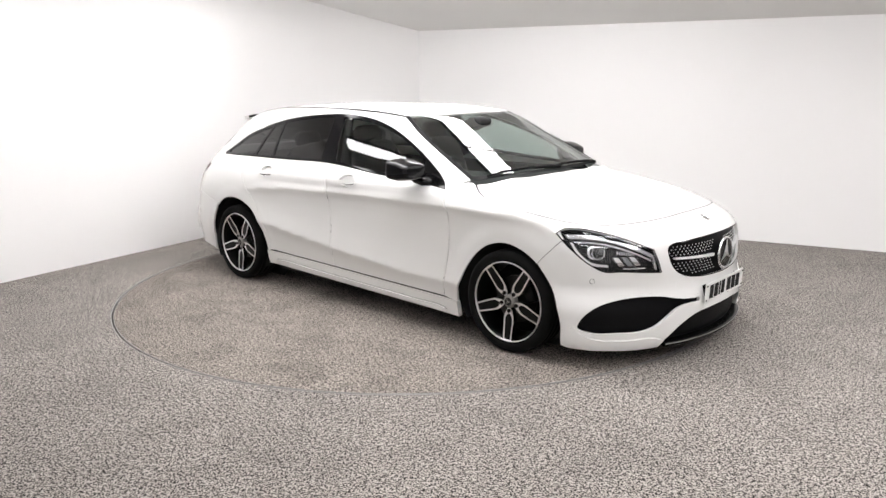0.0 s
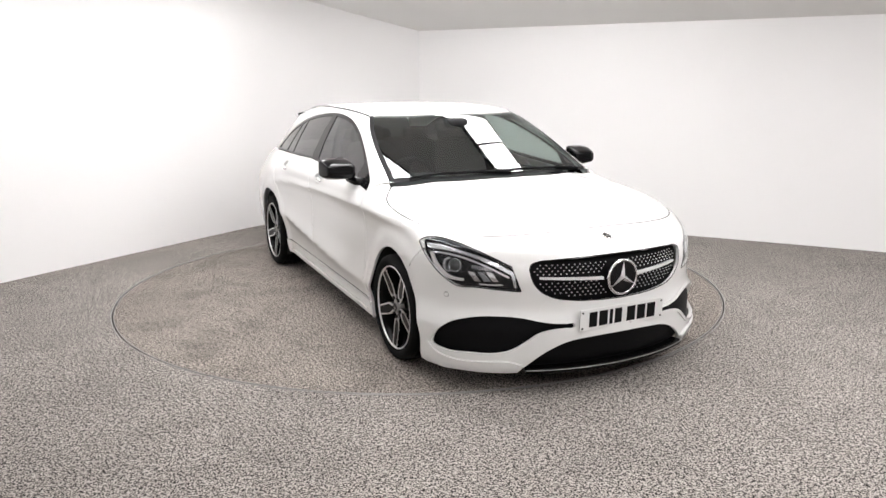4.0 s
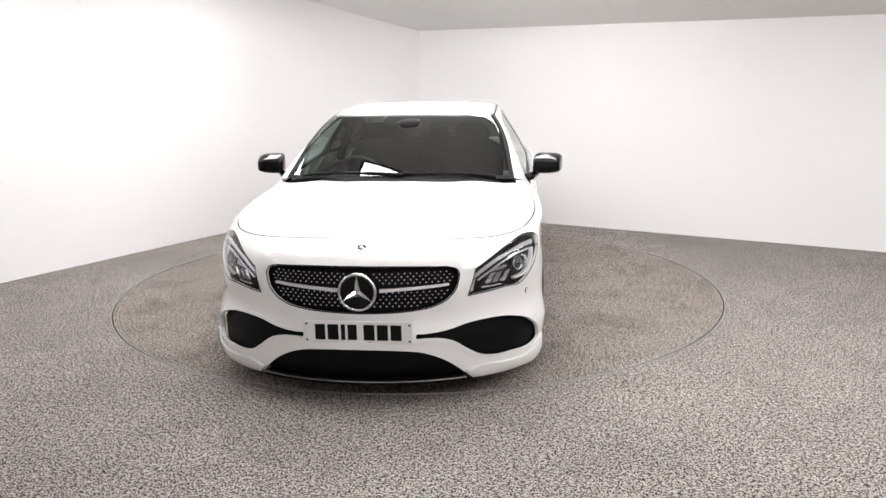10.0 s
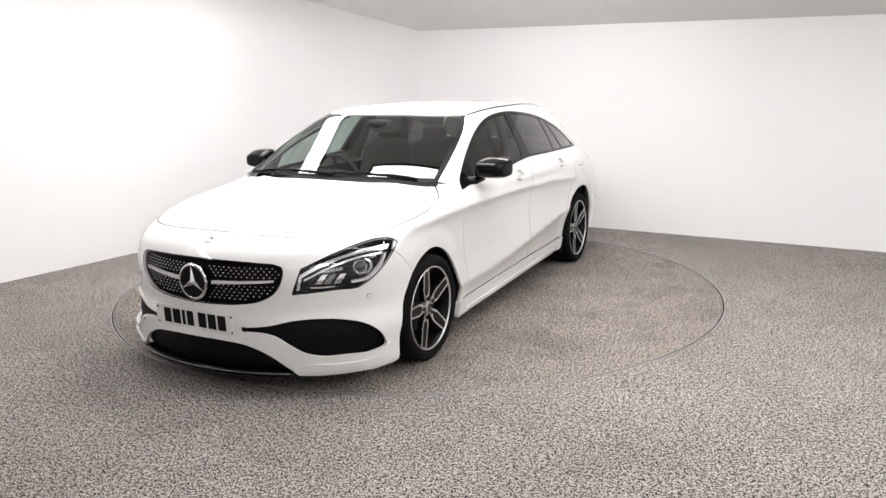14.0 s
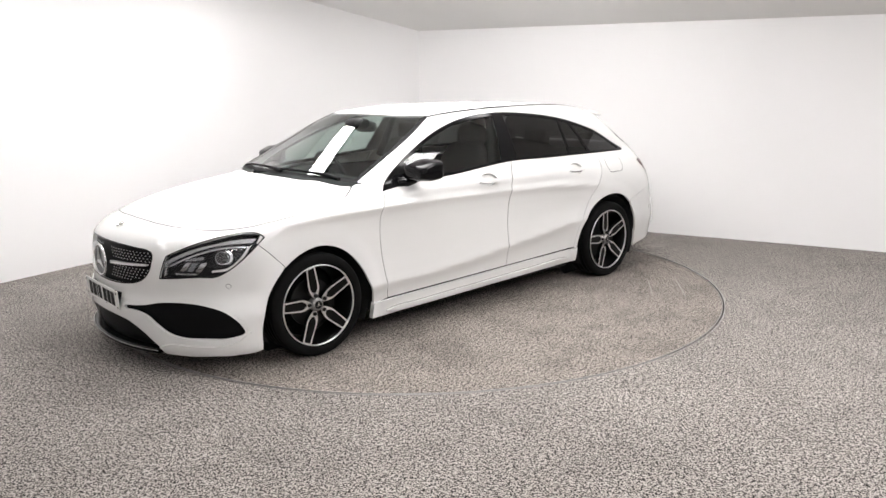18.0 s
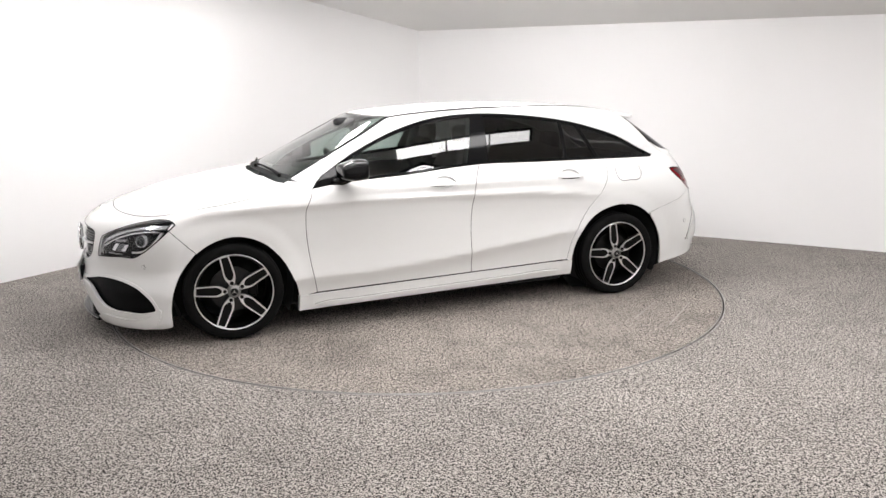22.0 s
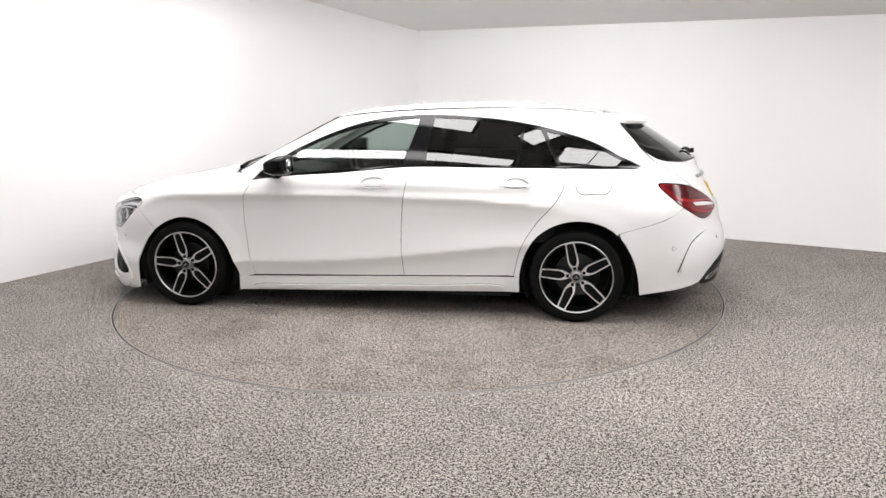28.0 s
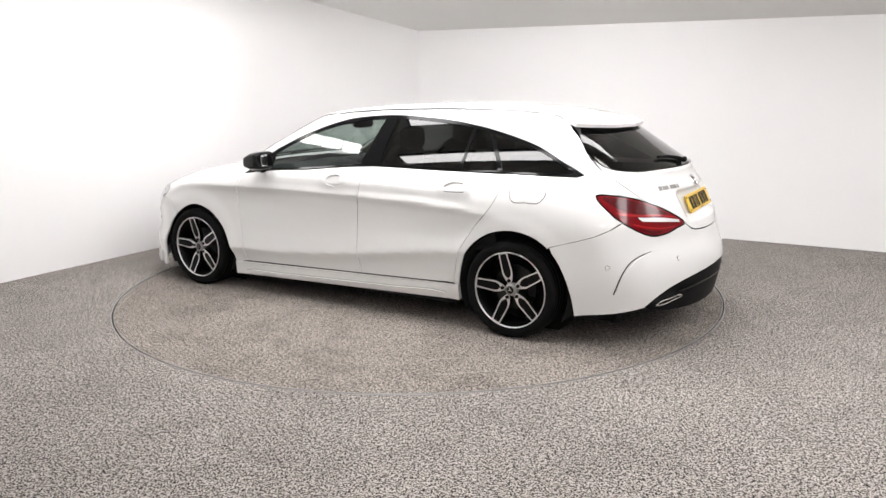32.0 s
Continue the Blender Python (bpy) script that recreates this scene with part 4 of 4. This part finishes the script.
number_plate("front_plate", pose(2.236, 0, .372) @ pose(0, 0, 0, 90, 0, 90) @ pose(0, 0, 0, 3, 0, 0), PLATE_WHITE, "white number plate with plain dark bars")
part("plate_holder", box_bm(2.17, 2.235, -.22, .22, .318, .41, .006), SATIN_BLACK, car, "black plate holder")
number_plate("rear_plate", pose(-2.2215, 0, .793) @ pose(0, 0, 0, 90, 0, -90) @ pose(0, 0, 0, -26, 0, 0), PLATE_YELLOW, "yellow number plate with plain dark bars")
for k, (u0, u1) in enumerate(((.47, .445), (.435, .415), (.408, .382), (.36, .342), (.336, .318), (.312, .294), (.282, .268))):
    panel("model_bar", "rear", [(u0, .916), (u0, .896), (u1, .896), (u1, .916)], RIM_METAL, car, lift=.003, depth=.004, gap=0, grid=.02)

# ---- headlamps ----
for s in (1, -1):
    B = lambda q: conv("ball", "front", q)
    panel("daylight_strip", "ball", B(curve([(.548, .612), (.66, .668), (.80, .708), (.94, .730), (1.035, .730)], 4) + curve([(1.015, .708), (.90, .708), (.78, .690), (.66, .648), (.556, .596)], 4)), LAMP_GREY, car, "silvery daylight strip along the lamp's top", lift=-.016, side=s, grid=.015, gap=0, depth=.02)
    panel("strip_edge", "ball", B(curve([(.57, .590), (.67, .638), (.79, .678), (.90, .694), (.985, .694)], 4) + curve([(.975, .686), (.90, .685), (.79, .668), (.67, .629), (.575, .582)], 4)), LAMP_GREY, car, "thin silver light guide", lift=-.012, side=s, grid=.012, gap=0, depth=.012)
    panel("light_hook", "ball", B(curve([(.80, .566), (.88, .578), (.945, .624), (.992, .690)], 5) + curve([(1.004, .686), (.958, .616), (.888, .567), (.80, .556)], 5)), CLEAR_LENS, car, "hook-shaped light guide along the lamp's lower edge", lift=-.016, side=s, grid=.012, gap=0, depth=.02)
    panel("strip_end", "ball", B([(.548, .610), (.562, .600), (.548, .535), (.534, .533)]), LAMP_GREY, car, "silver end of the daylight strip", lift=-.015, side=s, grid=.012, gap=0, depth=.015)
    panel("lens_bracket", "ball", B(curve([(.875, .676), (.905, .662), (.912, .635), (.900, .606), (.872, .596)], 4) + curve([(.876, .604), (.890, .612), (.899, .637), (.893, .656), (.872, .667)], 4)), LAMP_GREY, car, "silver bracket beside the lens", lift=-.014, side=s, grid=.010, gap=0, depth=.015)
    panel("lamp_bezel", "ball", B(ring([(.775, .650), (.80, .602), (.85, .590), (.90, .612), (.925, .655), (.90, .678), (.83, .672)], 4)), LAMP_BLACK, car, "black lens bezel", lift=-.030, side=s, grid=.015, gap=0, depth=.02)
    lens = new("projector_lens")
    lens.parent = car
    lens.matrix_basis = seat_on("front", .852, .634, -.032, s)
    ring_mesh("lens_ring", .033, .0028, LAMP_GREY, lens, n=32, m=8)
    v, f = blob(0, 0, -.006, .033, .033, .022, 1.0, 24, 14)
    make("lens_glass", v, f, PROJECTOR, lens, smooth=True)
    for k, u in enumerate((.622, .664, .712)):
        panel("reflector", "ball", B([(u, .560), (u + .030, .558), (u + .066, .610), (u + .034, .606)]), CHROME if k != 1 else LAMP_DIM, car, "slanted chrome lamp reflector", lift=-.028 + .004 * k, side=s, grid=.012, gap=0, depth=.014)
    for k in range(8):
        u = .662 + .0125 * k
        panel("lamp_rib", "ball", B([(u, .616 + .0012 * k), (u + .006, .6165 + .0012 * k), (u + .008, .634 + .0012 * k), (u + .002, .6335 + .0012 * k)]), LAMP_GREY, car, lift=-.020, side=s, grid=.012, gap=0, depth=.01)
    groove("side_marker", "front", [(.60, .545), (.66, .543), (.72, .545)], .009, LAMP_GREY, car, lift=-.02, side=s)
    groove("lamp_seal", "ball", LAMP_B + LAMP_B[:1], .006, GLOSS_BLACK, car, lift=.0005, side=s)

# ---- door handles, flap, sensors, trims ----
for s in (1, -1):
    for x in (-.018, -.955):
        panel("handle_cup", "side", [tuple(q) for q in shrink(CUP(x), -.004)], PAINT, car, "recessed white handle cup", side=s, lift=-.020, grid=.02, rim=False)
        panel("door_handle", "side", ring([(x + .108, .872), (x + .06, .8825), (x, .886), (x - .07, .883), (x - .108, .872), (x - .07, .866), (x, .864), (x + .06, .866)], 3), PAINT, car, "white door handle", lift=.027, depth=.012, side=s, grid=.015, gap=0)
    # the shadow below each handle, laid on as a black line
    for x in (-.018, -.955):
        groove("handle_shade", "side", curve([(x + .070, .8685), (x + .04, .866), (x - .04, .866), (x - .070, .8685)], 4), .007, SATIN_BLACK, car, "dark line painted as the handle's shadow", lift=.002, side=s)
    slot = curve([(.86, .1625), (.84, .168), (.6, .178), (0, .197), (-.5, .214), (-.86, .2235), (-.885, .2205)], 5) + curve([(-.86, .2165), (-.5, .201), (0, .181), (.6, .161), (.84, .1575), (.86, .1625)], 5)[:-1]
    panel("skirt_insert", "side", slot, PAINT, car, "raised white insert in the skirt", side=s, lift=.024, depth=.015, grid=.03, gap=0)
    groove("skirt_slot", "side", slot + slot[:1], .007, RIM_METAL, car, "grey joint round the skirt insert", side=s, lift=.0108)
    groove("belt_moulding", "side", [(u, v + .008) for u, v in cut(BELT, -1.68, .62)], .010, GLOSS_BLACK, car, "gloss black belt moulding", side=s, lift=.003)
    groove("roof_channel", "top", [(u, v + .002) for u, v in RAIL], .010, SATIN_BLACK, car, "black roof channel", side=s, lift=.003)
    groove("screen_trim", "top", [(u + .002, v - .010) for u, v in SCREEN], .026, SATIN_BLACK, car, "black windscreen side trim", side=s, lift=.003)
    for view, u, v in (("side", 1.846, .484), ("side", -1.942, .498), ("rear", .45, .52)):
        o = part("parking_sensor", disc_bm(.012, .003, 18), PAINT, car)
        o.matrix_basis = seat_on(view, u, v, .0015 if v > .35 else -.03, s)
        ring_mesh("sensor_ring", .0125, .0015, SATIN_BLACK, o, n=20, m=5)
groove("fuel_flap_gap", "side", curve([(-1.335, .930), (-1.335, .865), (-1.355, .838), (-1.44, .832), (-1.525, .838), (-1.548, .865), (-1.550, .925)], 5), .004, DARK, car, "thin gap round the fuel flap")
groove("spoiler_gap", "top", curve([(-1.480, -.45), (-1.505, -.3), (-1.520, 0), (-1.505, .3), (-1.480, .45)], 5), .005, DARK, car, "thin gap before the spoiler")
groove("tow_cover_gap", "front", curve([(-.30, .432), (-.30, .458), (-.315, .466), (-.40, .462), (-.415, .45), (-.425, .42)], 4), .002, SATIN_METAL, car)

# ---- door mirrors ----
for s in (1, -1):
    def shape(x, y, z):
        k = 1 - .34 * max(0, x) - .22 * max(0, y * s) ** 2
        return x * (1 - .10 * y * s), y - .16 * x * s, z * k - .12 * x
    v, f = blob(.602, s * .924, 1.000, .086, .088, .064, .30, 44, 28, shape)
    mir = make("door_mirror", v, f, GLOSS_BLACK, car, smooth=True, label="gloss black door mirror")
    v, f = tube([(.70, s * .785, .918), (.655, s * .815, .926), (.61, s * .855, .945)], [.034, .028, .022], 12)
    make("mirror_foot", v, f, GLOSS_BLACK, mir, smooth=True)
    v, f = blob(.517, s * .918, 1.008, .003, .056, .040, .4, 24, 12)
    make("mirror_glass", v, f, CHROME, mir, smooth=True, label="mirror glass")
    v, f = tube([(.672, s * .850, .975), (.676, s * .90, .977), (.655, s * .975, .985), (.61, s * 1.006, .992)], .0045, 6)
    make("indicator_line", v, f, CHROME, mir)

# ---- wipers ----
for a, b in (((1.000, .60), (1.062, -.02)), ((1.075, .05), (.985, -.60))):
    p = onto("top", [[a[i] + (b[i] - a[i]) * k / 8 for i in range(2)] for k in range(9)])
    path = p + normal(p) * .012
    v, f = tube(path, .007, 8)
    wp = make("wiper", v, f, SATIN_BLACK, car, label="black windscreen wiper")
    v, f = tube(path[:4], [.013, .012, .010, .008], 8)
    make("wiper_arm", v, f, SATIN_BLACK, wp)
cowl = curve([(1.075, 0), (1.03, .40), (.94, .690)], 5)
groove("cowl", "top", [(u + .012, -v) for u, v in cowl[::-1]] + [(u + .012, v) for u, v in cowl[1:]], .035, SATIN_BLACK, car, "black plastic cowl", lift=.001)
path = onto("rear", [(0, 1.025), (.05, 1.04), (.15, 1.055), (.30, 1.06)])
path = path + normal(path) * .012
v, f = tube(path, [.016, .014, .010, .008], 8)
make("rear_wiper", v, f, SATIN_BLACK, car, label="black rear wiper")
v, f = blob(path[0][0] - .012, 0, path[0][2] + .004, .014, .020, .018, .7, 14, 10)
make("wiper_pivot", v, f, SATIN_BLACK, car)

# ---- the cabin ----
v, f = blob(.78, 0, .80, .24, .70, .12, .5, 30, 14)
make("dashboard", v, f, TRIM, car, smooth=True, label="dark dashboard")
v, f = blob(.62, -.36, .90, .14, .17, .045, .6, 20, 12)
make("instrument_hood", v, f, TRIM, car, smooth=True)
wheel_rim = ring_mesh("steering_wheel", .178, .015, TRIM, car, n=40, m=10, label="black steering wheel")
wheel_rim.matrix_basis = pose(.42, -.36, .87, 0, -66, 0)
v, f = blob(0, 0, 0, .07, .06, .02, .7, 18, 10)
make("steering_hub", v, f, TRIM, wheel_rim, smooth=True)
for a in (0, 90, 180):
    v, f = tube([(.04 * math.cos(math.radians(a - 90)), .04 * math.sin(math.radians(a - 90)), 0), (.17 * math.cos(math.radians(a - 90)), .17 * math.sin(math.radians(a - 90)), 0)], .012, 6)
    make("steering_spoke", v, f, LAMP_GREY if a != 90 else TRIM, wheel_rim)


def car_seat(x, y, w=.25, front=True):
    v, f = blob(x, y, .50, .26, w, .085, .5, 24, 12)
    seat = make("car_seat", v, f, SEAT, car, smooth=True, label="black cloth seat")
    v, f = blob(x - .30, y, .80, .065, w * .96, .31, .5, 24, 16, lambda a, b, c: (a - 1.5 * (c + .3) * .9, b * (1 - .14 * c), c))
    make("backrest", v, f, SEAT, seat, smooth=True)
    v, f = blob(x - .46, y, 1.15, .045, .125, .080, .6, 20, 14)
    make("headrest", v, f, SEAT, seat, smooth=True)
    for q in (-.05, .05):
        v, f = tube([(x - .44, y + q, 1.02), (x - .455, y + q, 1.12)], .006, 6)
        make("headrest_post", v, f, CHROME, seat)


car_seat(.12, -.36)
car_seat(.12, .36)
v, f = blob(-.62, 0, .52, .24, .60, .09, .45, 30, 12)
bench = make("rear_bench", v, f, SEAT, car, smooth=True, label="black rear bench")
v, f = blob(-.98, 0, .80, .07, .60, .28, .45, 30, 14, lambda a, b, c: (a - c * .9, b, c))
make("bench_back", v, f, SEAT, bench, smooth=True)
for y in (-.36, 0, .36):
    v, f = blob(-1.05, y, 1.10, .04, .12, .065, .6, 18, 12)
    make("headrest", v, f, SEAT, bench, smooth=True)
part("load_cover", box_bm(-2.0, -1.08, -.60, .60, .93, .945, .004), TRIM, car, "black load cover")
v, f = blob(.36, 0, 1.228, .018, .125, .038, .6, 20, 12)
make("inside_mirror", v, f, TRIM, car, smooth=True, label="black rear-view mirror")
v, f = blob(.43, 0, 1.252, .075, .075, .036, .6, 16, 10)
make("camera_housing", v, f, TRIM, car, smooth=True)
for s in (1, -1):
    v, f = tube([(-.25, s * .66, .95), (-.30, s * .60, 1.14), (-.33, s * .53, 1.29)], .03, 8)
    make("pillar_trim", v, f, TRIM, car, smooth=True)
    part("door_lining", box_bm(-1.2, .85, min(s * .74, s * .775), max(s * .74, s * .775), .5, .90, .012), TRIM, car)

# ---- worn chalk lines on the turntable ----
CORNERS = [(-1.095, 1.655), (-1.55, 1.285), (-1.343, 1.174), (-.967, 1.463)]
for (x0, y0), (x1, y1) in ((CORNERS[0], CORNERS[1]), (CORNERS[2], CORNERS[3])):
    d = Vector((x1 - x0, y1 - y0, 0))
    n = Vector((-d.y, d.x, 0)).normalized() * .0045
    a, b = Vector((x0, y0, .0015)), Vector((x1, y1, .0015))
    make("chalk_line", [a - n, b - n, b + n, a + n], [(0, 1, 2, 3)], TAPE, turntable, label="faint pale line")

# ---- what moves: the turntable and the car on it turn together ----
def turn(t):
    return -45.081 - 5.27916 * t + .0042104 * (t - 16) ** 2


CAR_AT = (.14535, .01971)


def motions():
    times = [k * 2.0 for k in range(17)]
    walk(turntable, [(t, pose(0, 0, 0, 0, 0, turn(t))) for t in times])
    walk(car, [(t, pose(0, 0, 0, 0, 0, turn(t)) @ pose(*CAR_AT, 0)) for t in times])


motions()
